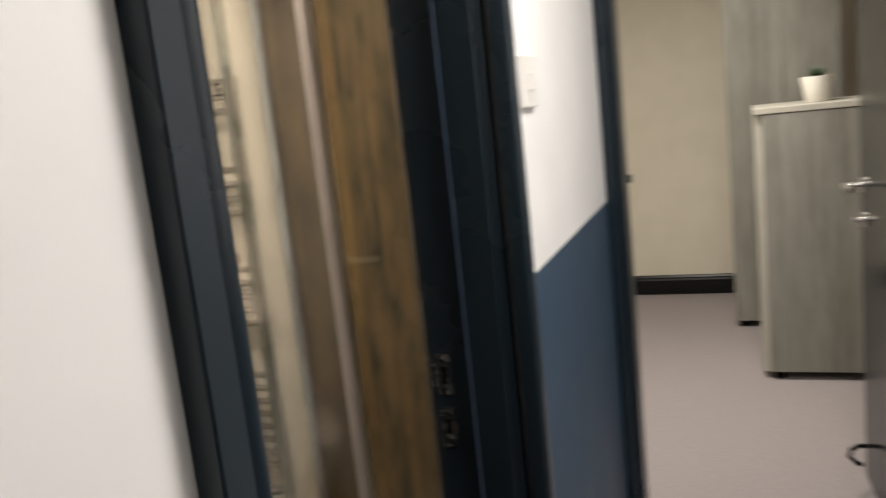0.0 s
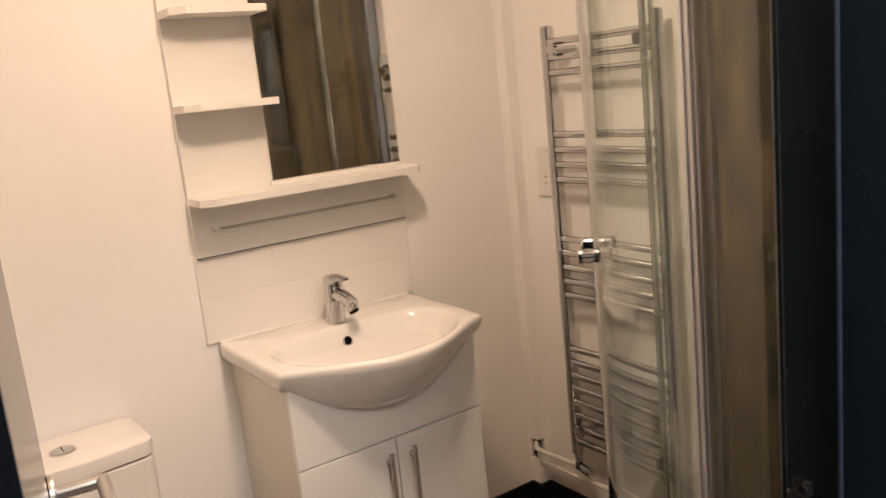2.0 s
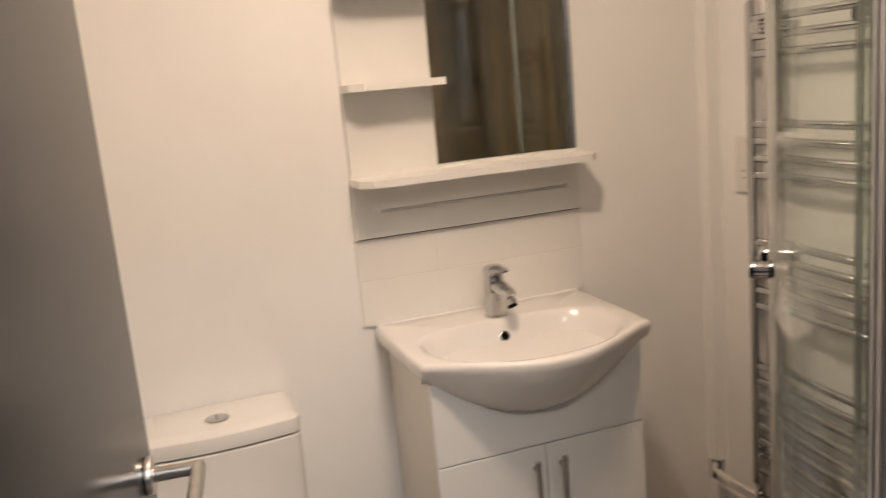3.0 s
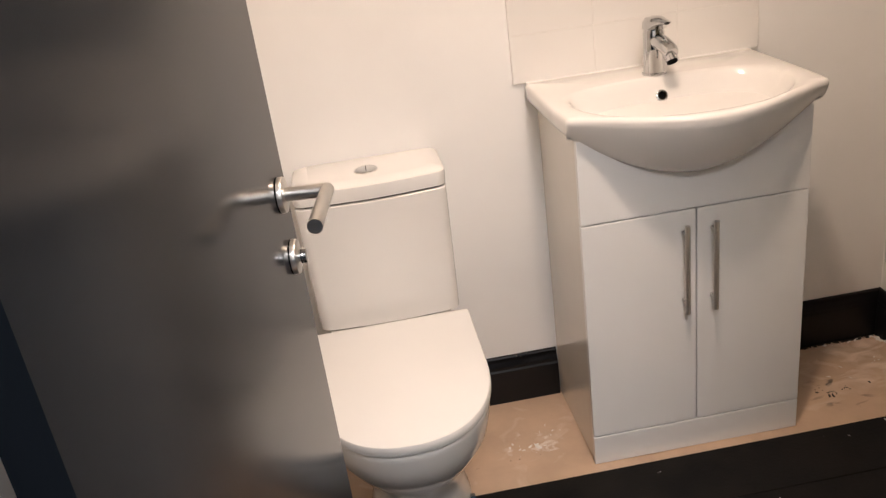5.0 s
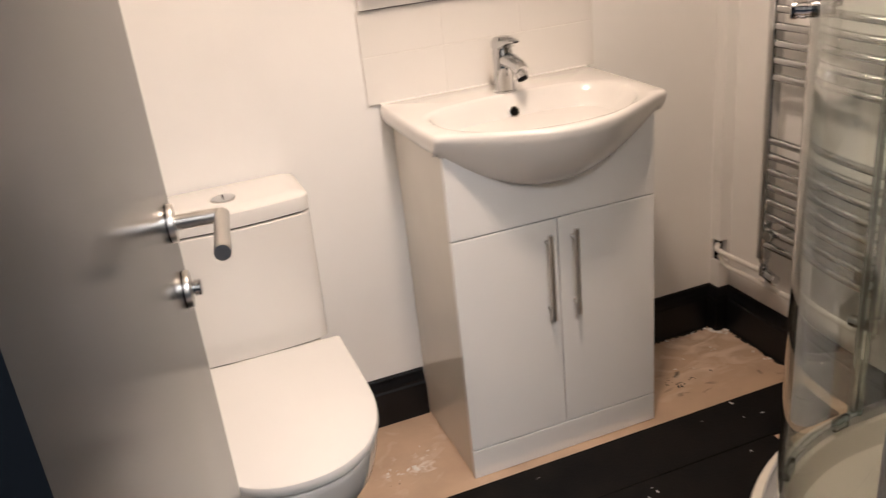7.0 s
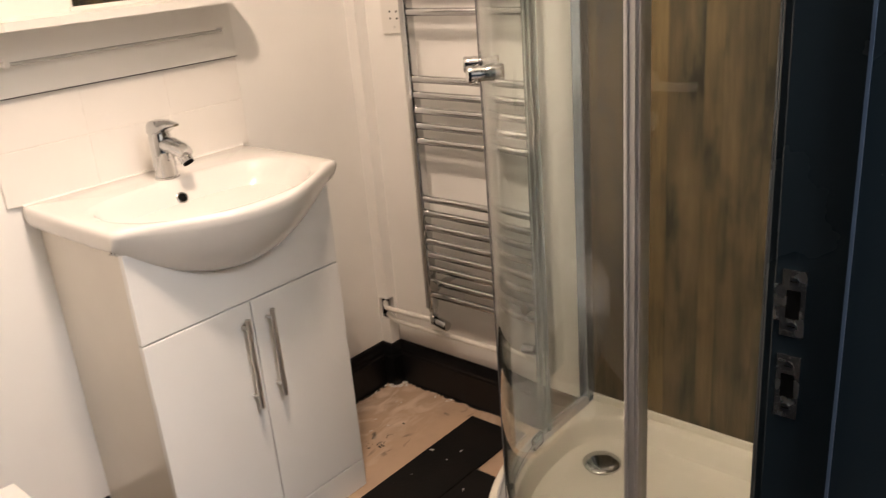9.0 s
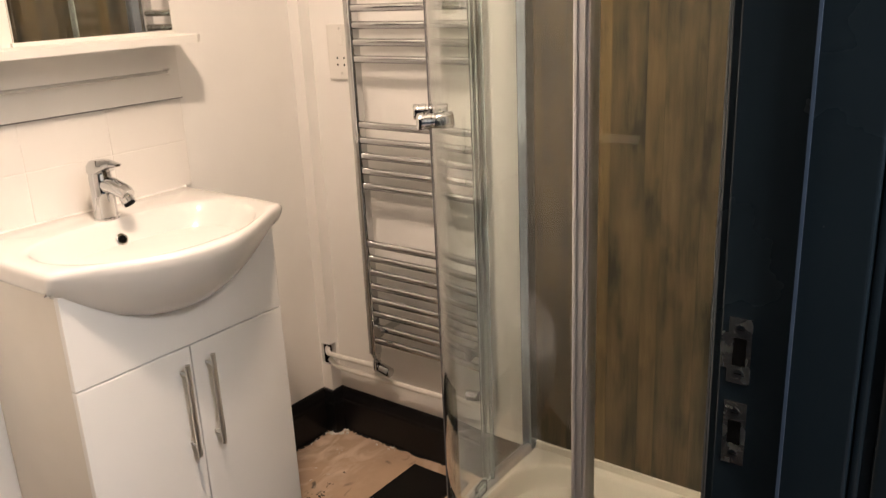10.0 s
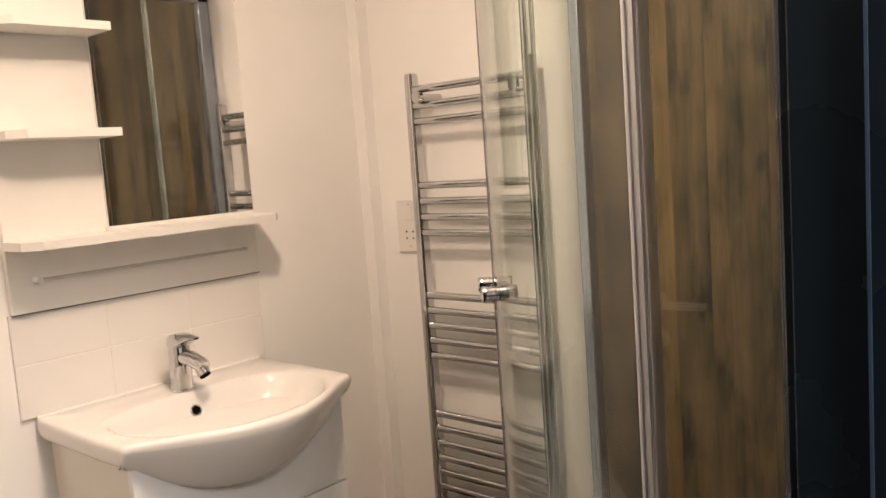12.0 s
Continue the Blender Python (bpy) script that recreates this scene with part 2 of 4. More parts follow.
M_STEEL = mat("brushed_steel", (0.62, 0.60, 0.57), 0.30, metal=1.0, var=0.03, scale=30, rough_var=0.06)
M_KEEP = mat("worn_steel", (0.74, 0.73, 0.70), 0.26, metal=1.0, var=0.12, scale=60, rough_var=0.1)
M_ALU = mat("silver_anodised_profile", (0.58, 0.59, 0.61), 0.34, metal=0.6, var=0.03, scale=12, rough_var=0.05)
M_PIPE = mat("white_painted_pipe", (0.78, 0.75, 0.70), 0.35, var=0.04, scale=20)
M_TRAY = mat("cream_acrylic_tray", (0.77, 0.735, 0.655), 0.16, var=0.015, rough_var=0.04)
M_SOCKET = mat("white_socket_plastic", (0.76, 0.74, 0.70), 0.3, var=0.01)
# near black, for the shade inside holes and gaps and for plain dark parts
M_HOLE = mat("black_hole", (0.006, 0.006, 0.006), 0.9, var=0.0)
M_DOOR = mat("dark_grey_satin_door", (0.009, 0.0115, 0.0155), 0.19, var=0.08, scale=2.2, bump=0.0, bump_scale=160, stretch=(1, 1, 0.25))
M_DOOR.node_tree.nodes["Principled BSDF"].inputs["Specular IOR Level"].default_value = 0.19
for m_, spec in ((M_NAVY, 0.36), (M_BLKBOARD, 0.12), (M_BLACK, 0.26), (M_HOLE, 0.0)):
    m_.node_tree.nodes["Principled BSDF"].inputs["Specular IOR Level"].default_value = spec
M_RUBBER = mat("grey_seal", (0.10, 0.10, 0.11), 0.5, var=0.03)
# bluish daylight glint on the door stop, put into a base colour
M_GLINT = mat("grey_blue_stop_glint", (0.050, 0.078, 0.130), 0.4, var=0.06, scale=30)
M_RAIL = mat("grey_enamel_rail", (0.48, 0.465, 0.44), 0.35, var=0.03, scale=20)
M_PROFILE = mat("blue_grey_metal_profile", (0.40, 0.45, 0.52), 0.22, metal=0.85, var=0.05, scale=12, rough_var=0.06)
M_DRIP = mat("dried_dark_paint", (0.060, 0.050, 0.040), 0.7, var=0.2, scale=60)
M_POT = mat("white_pot_glaze", (0.75, 0.72, 0.66), 0.4, var=0.02)
M_LEAF = mat("succulent_leaf", (0.05, 0.10, 0.04), 0.5, var=0.2, scale=40)
M_SOIL = mat("potting_soil", (0.04, 0.03, 0.02), 0.95, var=0.2, scale=80)
M_PANEL = wood("brown_streaked_wall_panel", [(0.038, 0.034, 0.024), (0.108, 0.083, 0.048), (0.182, 0.134, 0.073), (0.240, 0.182, 0.102)], 0.066, 0.33, 1.0, 0.15)
M_PANEL.node_tree.nodes["Principled BSDF"].inputs["Specular IOR Level"].default_value = 0.32
M_GREYWOOD = wood("grey_weathered_laminate", [(0.15, 0.145, 0.125), (0.22, 0.215, 0.19), (0.30, 0.29, 0.26)], 0.11, 0.5, grain=0.8)
M_GREYTOP = mat("pale_grey_edge", (0.44, 0.42, 0.37), 0.5, var=0.04)
M_GLASS = glass("shower_glass", (0.93, 0.975, 0.95))
M_GLASSEDGE = glass("green_glass_edge", (0.72, 0.80, 0.77), 0.15)
M_MIRROR = mat("mirror_silver", (0.80, 0.80, 0.79), 0.02, metal=1.0, var=0.0, rough_var=0.0)
M_MIRROR.node_tree.nodes["Principled BSDF"].inputs["Roughness"].default_value = 0.0


# ---- builders ----
def mesh_from(bm, name, material, smooth=False):
    me = bpy.data.meshes.new(name)
    bmesh.ops.recalc_face_normals(bm, faces=bm.faces)
    bm.to_mesh(me)
    bm.free()
    me.materials.append(material)
    if smooth:
        me.shade_smooth()
        me.set_sharp_from_angle(angle=radians(38))
    return me


def part(name, bm, material, parent=None, label="", smooth=False):
    ob = new(name, mesh_from(bm, name, material, smooth))
    if parent:
        ob.parent = parent
        bpy.context.view_layer.update()
        ob.matrix_parent_inverse = parent.matrix_world.inverted()
    if label:
        tagged(ob, label)
    return ob


def thing(name, at, label, category, group="", kind=""):
    ob = new(name)
    ob.empty_display_size = 0.05
    ob.matrix_world = Matrix.Translation(at)
    bpy.context.view_layer.update()
    return tagged(ob, label, category, group, kind)


def solid(name, bm, material, label, category="", kind="", smooth=False, group=""):
    return tagged(part(name, bm, material, None, "", smooth), label, category, group, kind)


def add_box(bm, lo, hi, bevel=0.0, seg=2):
    r = bmesh.ops.create_cube(bm, size=1.0)
    vs = r["verts"]
    for v in vs:
        for k in range(3):
            v.co[k] = lo[k] + (v.co[k] + 0.5) * (hi[k] - lo[k])
    if bevel:
        es = list({e for v in vs for e in v.link_edges})
        bmesh.ops.bevel(bm, geom=es, offset=bevel, segments=seg, affect="EDGES", profile=0.5)
    return bm


def box(lo, hi, bevel=0.0, seg=2):
    return add_box(bmesh.new(), lo, hi, bevel, seg)


def add_loft(bm, rings, cap0=True, cap1=True, closed=True):
    vs = [[bm.verts.new(p) for p in ring] for ring in rings]
    k = len(vs[0])
    for a, b in zip(vs, vs[1:]):
        for i in range(k if closed else k - 1):
            j = (i + 1) % k
            bm.faces.new((a[i], a[j], b[j], b[i]))
    if cap0:
        bm.faces.new(vs[0])
    if cap1:
        bm.faces.new(vs[-1])
    return bm


def loft(rings, cap0=True, cap1=True, closed=True):
    return add_loft(bmesh.new(), rings, cap0, cap1, closed)


def add_tube(bm, points, r, k=16, caps=True):
    pts = [Vector(p) for p in points]
    rs = r if isinstance(r, (list, tuple)) else [r] * len(pts)
    rings, up = [], None
    for i, p in enumerate(pts):
        d = ((pts[i] - pts[i - 1]).normalized() if i else Vector()) + ((pts[i + 1] - pts[i]).normalized() if i + 1 < len(pts) else Vector())
        d.normalize()
        if up is None:
            up = d.orthogonal().normalized()
        up = (up - d * up.dot(d)).normalized()
        s = d.cross(up)
        rings.append([p + rs[i] * (up * math.cos(a) + s * math.sin(a)) for a in (2 * math.pi * j / k for j in range(k))])
    return add_loft(bm, rings, caps, caps)


def tube(points, r, k=16, caps=True):
    return add_tube(bmesh.new(), points, r, k, caps)


def bend(points, radius=0.02, n=5):
    """Rounds the inner corners of a polyline."""
    pts = [Vector(p) for p in points]
    out = [pts[0]]
    for a, b, c in zip(pts, pts[1:], pts[2:]):
        u, w = (a - b).normalized(), (c - b).normalized()
        r = min(radius, (a - b).length / 2, (c - b).length / 2)
        p, q = b + u * r, b + w * r
        for i in range(n + 1):
            t = i / n
            out.append(p.lerp(b, t).lerp(b.lerp(q, t), t))
    out.append(pts[-1])
    return out


def sweep(profile, path, up=Vector((0, 0, 1))):
    """A closed profile (side, height) carried along a level path; side is to the left of the way, corners are mitred."""
    pts = [Vector(p) for p in path]
    rings = []
    for i, p in enumerate(pts):
        a = (pts[i] - pts[i - 1]).normalized() if i else None
        b = (pts[i + 1] - pts[i]).normalized() if i + 1 < len(pts) else None
        if a is None or b is None:
            s = up.cross(a or b).normalized()
        else:
            na, nb = up.cross(a), up.cross(b)
            s = (na + nb) / (1 + na.dot(nb))
        rings.append([p + s * u + up * h for u, h in profile])
    return loft(rings)


def prism(outline, z0, z1):
    return loft([[(x, y, z0) for x, y in outline], [(x, y, z1) for x, y in outline]])


def bevelled(bm, offset, seg=2, angle=35):
    es = [e for e in bm.edges if len(e.link_faces) == 2 and e.calc_face_angle(0) > radians(angle)]
    bmesh.ops.bevel(bm, geom=es, offset=offset, segments=seg, affect="EDGES", profile=0.5)
    return bm


def setting(name, bm, material, label, smooth=False):
    return solid(name, bm, material, label, name.split("_")[0], "structure", smooth)


# ---- structure: floors, walls, ceilings ----
setting("floor_bathroom", box((W - 0.05, SI - 0.13, -0.10), (E + 0.05, N + 0.05, 0.0)), M_PLY, "bare pinkish sub-floor board with plaster smears and scuffs")
setting("floor_corridor", box((-1.70, -1.05, -0.10), (2.35, SI - 0.13, -0.002)), M_CARPET, "grey carpet in the corridor")
setting("floor_office", box((2.35, -2.7, -0.10), (6.05, 1.25, -0.002)), M_CARPET, "grey flecked carpet in the office")
setting("wall_north", box((W - 0.12, N, -0.1), (E + 0.12, N + 0.12, CEIL)), M_WALL, "plain white painted bathroom wall")
setting("wall_west", box((W - 0.12, SI, -0.1), (W, N, CEIL)), M_WALL, "plain white painted bathroom wall")
setting("wall_east", box((E, SI, -0.1), (E + 0.12, N, CEIL)), M_WALL, "white painted bathroom wall behind the radiator")
# south wall in two skins, with the doorway through both
FL, FR, FH = DL - 0.03, DR + 0.03, DH + 0.03
bm = bmesh.new()
MID = (SI + SO) / 2
add_box(bm, (W - 0.12, MID, -0.1), (FL, SI, CEIL))
add_box(bm, (FR, MID, -0.1), (E + 0.12, SI, CEIL))
add_box(bm, (FL, MID, FH), (FR, SI, CEIL))
setting("wall_south", bm, M_WALL, "white painted bathroom wall around the doorway")
bm = bmesh.new()
add_box(bm, (-1.70, SO, -0.1), (FL, MID, CEIL))
add_box(bm, (DR + 0.023, SO, -0.1), (2.24, MID, CEIL))
add_box(bm, (FL, SO, FH), (FR, MID, CEIL))
setting("wall_corridor_north", bm, M_DADO, "corridor wall painted white above and slate blue below")
setting("wall_corridor_south", box((-1.70, -1.17, -0.1), (2.24, -1.05, CEIL)), M_DADO, "corridor wall painted white above and slate blue below")
setting("wall_corridor_west", box((-1.82, -1.17, -0.1), (-1.70, MID, CEIL)), M_DADO, "corridor end wall painted white and slate blue")
# wall between corridor and office, with the office doorway
OL, OR, OH = 0.212, -0.575, 2.03
bm = bmesh.new()
add_box(bm, (2.24, OL + 0.03, -0.1), (2.42, MID, CEIL))
add_box(bm, (2.428, MID, -0.1), (2.54, 1.25, CEIL))
add_box(bm, (2.24, -2.7, -0.1), (2.42, OR - 0.03, CEIL))
add_box(bm, (2.24, OR - 0.03, OH + 0.03), (2.42, OL + 0.03, CEIL))
setting("wall_office_west", bm, M_WALL, "white wall around the office doorway")
setting("wall_office_east", box((5.945, -2.7, -0.1), (6.05, 1.25, CEIL)), M_CREAM, "plain cream painted office wall")
setting("wall_office_north", box((2.42, 1.25, -0.1), (6.05, 1.35, CEIL)), M_CREAM, "plain cream painted office wall")
setting("wall_office_south", box((2.42, -2.8, -0.1), (6.05, -2.7, CEIL)), M_CREAM, "plain cream painted office wall")
setting("ceiling_bathroom", box((W - 0.12, SI - 0.1, CEIL), (E + 0.12, N + 0.12, CEIL + 0.1)), M_CEIL, "white bathroom ceiling")
setting("ceiling_corridor", box((-1.82, -1.17, CEIL), (2.30, SI - 0.1, CEIL + 0.1)), M_CEIL, "white corridor ceiling")
setting("ceiling_office", box((2.30, -2.8, CEIL), (6.05, 1.35, CEIL + 0.1)), M_CEIL, "white office ceiling")

# boxed pipe chase in the corner
BX, BY = 2.262, 1.992
HZ0, HZ1 = 0.240, 0.314
boxing = thing("pipe_boxing", (BX, BY, 0), "white boxed-in pipe chase in the corner with a rough cut hole", "pipe boxing", kind="structure")
part("lower_casing", box((BX, BY, 0.0), (E, N, HZ0)), M_WALL, boxing)
part("upper_casing", box((BX, BY, HZ1), (E, N, CEIL)), M_WALL, boxing)
part("casing_back", box((BX + 0.020, BY + 0.0225, HZ0), (E, N, HZ1)), M_WALL, boxing)
part("casing_side", box((BX + 0.030, BY, HZ0), (E, BY + 0.0224, HZ1)), M_WALL, boxing)
part("casing_edge", box((BX, BY + 0.036, HZ0), (BX + 0.0199, N, HZ1)), M_WALL, boxing)
part("cut_hole", box((BX + 0.010, BY + 0.010, HZ0 + 0.001), (BX + 0.0195, BY + 0.0355, HZ1 - 0.001)), M_HOLE, boxing, "dark inside of the cut hole")

# skirting, moulded
SK = [(0.0, 0.0), (0.019, 0.0), (0.019, 0.106), (0.0155, 0.112), (0.0155, 0.120), (0.0135, 0.126), (0.010, 0.135), (0.008, 0.145), (0.005, 0.150), (0.0, 0.151)]
setting("baseboard_north", sweep(SK, [(1.2495, N, 0), (W, N, 0)]), M_BLACK, "black gloss painted moulded skirting board")
setting("baseboard_corner", sweep(SK, [(E, 1.288, 0), (E, BY, 0), (BX, BY, 0), (BX, N, 0), (1.8005, N, 0)]), M_BLACK, "black gloss painted moulded skirting board round the boxing")
SKO = [(0.0, 0.0), (0.018, 0.0), (0.018, 0.10), (0.013, 0.112), (0.013, 0.120), (0.006, 0.134), (0.0, 0.136)]
setting("baseboard_office_east", sweep(SKO, [(5.945, -2.69, 0), (5.945, 1.24, 0)]), M_BLACK, "black painted skirting board")
setting("baseboard_office_north", sweep(SKO, [(5.92, 1.25, 0), (2.43, 1.25, 0)]), M_BLACK, "black painted skirting board")

# black boards lying on the sub-floor
BOARDS = [(0.42, 2.232, 1.452, 1.632), (0.42, 2.02, 1.268, 1.449)]
for k, (x0, x1, y0, y1) in enumerate(BOARDS):
    bm = box((x0, y0, 0.0), (x1, y1, 0.009 + 0.001 * k), 0.0012, 1)
    solid("floor_board", bm, M_BLKBOARD, "scuffed black board laid loose on the bare floor", "floor board", "structure")
for k, (x0, x1, y0, y1) in enumerate([(0.42, 1.45, 1.085, 1.265), (0.42, 1.45, 0.902, 1.082), (0.42, 1.45, 0.719, 0.899), (0.42, 1.45, 0.536, 0.716)]):
    solid("floor_board", box((x0, y0, 0.0), (x1, y1, 0.009), 0.0012, 1), M_BLKBOARD, "scuffed black board laid loose on the bare floor", "floor board", "structure")


# ---- doorway of the bathroom ----
frame_door = thing("door_frame", (0.5 * (DL + DR), MID, 0), "dark navy gloss painted door frame with rebated stops", "door frame", kind="structure")
part("jamb", bevelled(box((DL - 0.029, SO - 0.004, 0), (DL, SI + 0.004, FH)), 0.002), M_NAVY, frame_door)
part("jamb", bevelled(box((DR, SO - 0.004, 0), (DR + 0.023, SI + 0.004, FH)), 0.002), M_NAVY, frame_door)
part("head", box((DL, SO - 0.004, DH), (DR, SI + 0.004, FH)), M_NAVY, frame_door)
STOP0, STOP1 = SO + 0.010, 0.352
part("stop", bevelled(box((DL, STOP0, 0), (DL + 0.010, STOP1 + 0.03, DH)), 0.003), M_NAVY, frame_door)
part("stop", bevelled(box((DR - 0.014, 0.287, 0), (DR, STOP1, DH)), 0.004, 3), M_NAVY, frame_door)
part("stop_bead", bevelled(box((DR - 0.010, 0.2762, 0), (DR, 0.2868, DH)), 0.004, 3), M_NAVY, frame_door)
part("stop", bevelled(box((DL + 0.013, STOP0, DH - 0.013), (DR - 0.013, STOP1, DH)), 0.003), M_NAVY, frame_door)
# thin strip that paints the corridor daylight glinting along the stop edge
part("glint_strip", box((DR - 0.0165, STOP1 - 0.0036, 0), (DR - 0.0142, STOP1 - 0.0005, DH - 0.014)), M_GLINT, frame_door, "grey-blue strip for the daylight glint on the stop edge")
# moulded architraves: rounded inner bead, flat face, square outer edge
ARC = [(0.0, 0.0), (0.0, 0.012), (0.002, 0.0145), (0.0045, 0.0145), (0.0052, 0.0165), (0.009, 0.0200), (0.014, 0.0208), (0.019, 0.0195), (0.0225, 0.0172), (0.0245, 0.0160), (0.0262, 0.0160), (0.0270, 0.0200), (0.060, 0.0215), (0.062, 0.0195), (0.062, 0.0)]


def architrave(x_in, way, y, out, z1):
    """Upright from an inner edge at x_in, widening along way, standing out from y by out."""
    ring = lambda z: [(x_in + way * a, y + out * b, z) for a, b in ARC]
    return loft([ring(0.0), ring(z1)])


part("architrave", architrave(DL - 0.006, -1, SO, -1, DH + 0.06), M_NAVY, frame_door, smooth=True)
for x_in, way in ((DL - 0.006, -1), (DR + 0.006, 1)):
    part("architrave", architrave(x_in, way, SI, 1, DH + 0.06), M_NAVY, frame_door, smooth=True)
# the corridor side of the right jamb carries only a slim rounded bead
part("bead", bevelled(box((DR - 0.012, SO - 0.012, 0), (DR + 0.024, 0.268, DH)), 0.008, 4), M_NAVY, frame_door, smooth=True)
part("architrave", box((DL - 0.072, SO - 0.021, DH + 0.061), (DR + 0.068, SO, DH + 0.12), 0.003), M_NAVY, frame_door)
part("architrave", box((DL - 0.072, SI, DH + 0.061), (DR + 0.068, SI + 0.021, DH + 0.12), 0.003), M_NAVY, frame_door)


def strike(z0, z1, tongue, hole0, hole1):
    """Steel keep let into the right lining, with two screws and a dark mortise."""
    s = thing("strike_plate", (DR, 0.405, z0), "worn steel door keep screwed into the dark jamb", "strike plate", "keeps in the jamb")
    y0, y1, x = 0.391, 0.415, DR - 0.0015
    bm = bmesh.new()
    add_box(bm, (x, y0, z0), (DR, y1, hole0))
    add_box(bm, (x, y0, hole1), (DR, y1, z1))
    add_box(bm, (x, y0, hole0), (DR, y0 + 0.005, hole1))
    add_box(bm, (x, y1 - 0.005, hole0), (DR, y1, hole1))
    if tongue:
        add_box(bm, (x, y1, hole0 - 0.004), (DR, SI + 0.002, hole1 + 0.004))
    part("plate", bm, M_KEEP, s)
    part("mortise", box((x + 0.0008, y0 + 0.005, hole0), (x + 0.0012, y1 - 0.005, hole1)), M_HOLE, s, "dark open mortise")
    for z in (z0 + 0.012, z1 - 0.012):
        bm = tube([(x - 0.0009, 0.403, z), (x + 0.0002, 0.403, z)], 0.0052, 14)
        screw = part("screw", bm, M_CHROME, s)
        part("slot", box((x - 0.0012, 0.399, z - 0.0008), (x - 0.00085, 0.407, z + 0.0008)), M_HOLE, screw)


strike(1.010, 1.084, True, 1.030, 1.062)
strike(0.914, 0.988, False, 0.938, 0.966)

# ---- the bathroom door, open inwards ----
ANG = radians(7.0)
door = thing("door_1", (DL + 0.004, SI - 0.002, 0.006), "dark grey satin door standing open into the bathroom", "door", kind="structure")
DM = Matrix.Translation((DL + 0.004, SI - 0.002, 0.0)) @ Matrix.Rotation(-ANG, 4, "Z")


def placed(bm, m):
    bm.transform(m)
    return bm


part("lipping", placed(box((0.0225, 0.0005, 0.006), (0.0595, 0.0038, 2.02)), DM), M_DOOR, door, "dark navy hinge edge")
part("leaf", placed(box((0.023, 0.004, 0.006), (0.058, 0.764, 2.02), 0.0015, 1), DM), M_DOOR, door)
LZ, LY = 1.055, 0.710
handle = part("lever_handle", placed(tube(bend([(0.066, LY, LZ), (0.128, LY, LZ), (0.128, LY - 0.140, LZ)], 0.001, 1), 0.0105, 20), DM), M_STEEL, door, "brushed steel mitred lever handle", True)
rose = [(0.0014, 0.0265), (0.0075, 0.0265), (0.0088, 0.0258), (0.0092, 0.0235), (0.0095, 0.022), (0.0095, 0.0)]
gap_ring = [(0.0, 0.0256), (0.0015, 0.0256)]


def turned(profile, origin, m, k=32, axis="x"):
    """A turned shape about the x axis of m: profile of (along, radius)."""
    rings = []
    for a, r in profile:
        r = max(r, 0.0003)
        rings.append([(origin[0] + a, origin[1] + r * math.cos(t), origin[2] + r * math.sin(t)) for t in (2 * math.pi * j / k for j in range(k))])
    return placed(loft(rings), m)


part("rose", turned(rose, (0.058, LY, LZ), DM), M_STEEL, door, "round brushed steel rose", True)
turn = part("thumb_turn", turned(rose, (0.058, LY, LZ - 0.098), DM), M_STEEL, door, "round steel privacy turn", True)
# black rings paint the shaded gap between rose and door
for dz in (0.0, -0.098):
    part("gap_ring", turned(gap_ring, (0.058, LY, LZ + dz), DM), M_HOLE, door, "black ring for the shadow gap behind the rose", True)
part("knob", turned([(0.009, 0.0085), (0.0135, 0.0085), (0.0135, 0.0115), (0.0160, 0.0115), (0.0160, 0.0095), (0.0175, 0.0095), (0.0175, 0.0115), (0.0215, 0.0115), (0.0225, 0.0100), (0.0225, 0.0)], (0.058, LY, LZ - 0.098), DM), M_CHROME, turn, "", True)
for z in (0.25, 0.92, 1.80):
    hinge = part("hinge", placed(tube([(0.004, 0.002, z - 0.05), (0.004, 0.002, z + 0.05)], 0.006, 12), DM), M_STEEL, door)
    part("hinge_leaf", placed(box((0.005, 0.0005, z - 0.048), (0.0228, 0.0035, z + 0.048)), DM), M_STEEL, hinge)

# ---- tiles behind the basin ----
splash = thing("splashback", (1.52, N, 0.95), "two rows of glossy white metro tiles above the basin", "tiles", kind="structure")
part("grout", box((1.194, N - 0.0091, 0.9404), (1.846, N, 1.173)), M_GROUT, splash)
part("sealant", tube([(1.226, N - 0.0118, 0.9395), (1.824, N - 0.0118, 0.9395)], 0.0042, 12), M_CERAMIC, splash, "white silicone bead", True)
TILES = [(1.195, 1.4092), (1.4108, 1.6272), (1.6288, 1.8455)]


# ---- vanity unit ----
VX0, VX1, VY = 1.250, 1.800, 1.670
van = thing("vanity_unit", (1.525, 1.85, 0), "white gloss two-door vanity cabinet with bar handles", "vanity unit")
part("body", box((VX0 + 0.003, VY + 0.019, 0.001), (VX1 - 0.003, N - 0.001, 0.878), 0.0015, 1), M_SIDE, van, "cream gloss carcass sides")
part("fascia", box((VX0, VY, 0.678), (VX1, VY + 0.018, 0.880), 0.0022), M_GLOSS, van)
part("plinth", box((VX0, VY, 0.001), (VX1, VY + 0.018, 0.0855), 0.0022), M_GLOSS, van)
for x0, x1, hx in ((VX0, 1.5235, 1.4925), (1.5265, VX1, 1.5625)):
    d = part("cabinet_door", box((x0, VY, 0.0885), (x1, VY + 0.018, 0.675), 0.0022), M_GLOSS, van)
    part("bar_handle", tube([(hx, VY - 0.027, 0.418), (hx, VY - 0.027, 0.647)], 0.006, 16), M_STEEL, d, "brushed steel bar handle", True)
    for z in (0.444, 0.621):
        part("standoff", tube([(hx, VY - 0.027, z), (hx, VY + 0.001, z)], 0.0042, 12), M_STEEL, d, "", True)

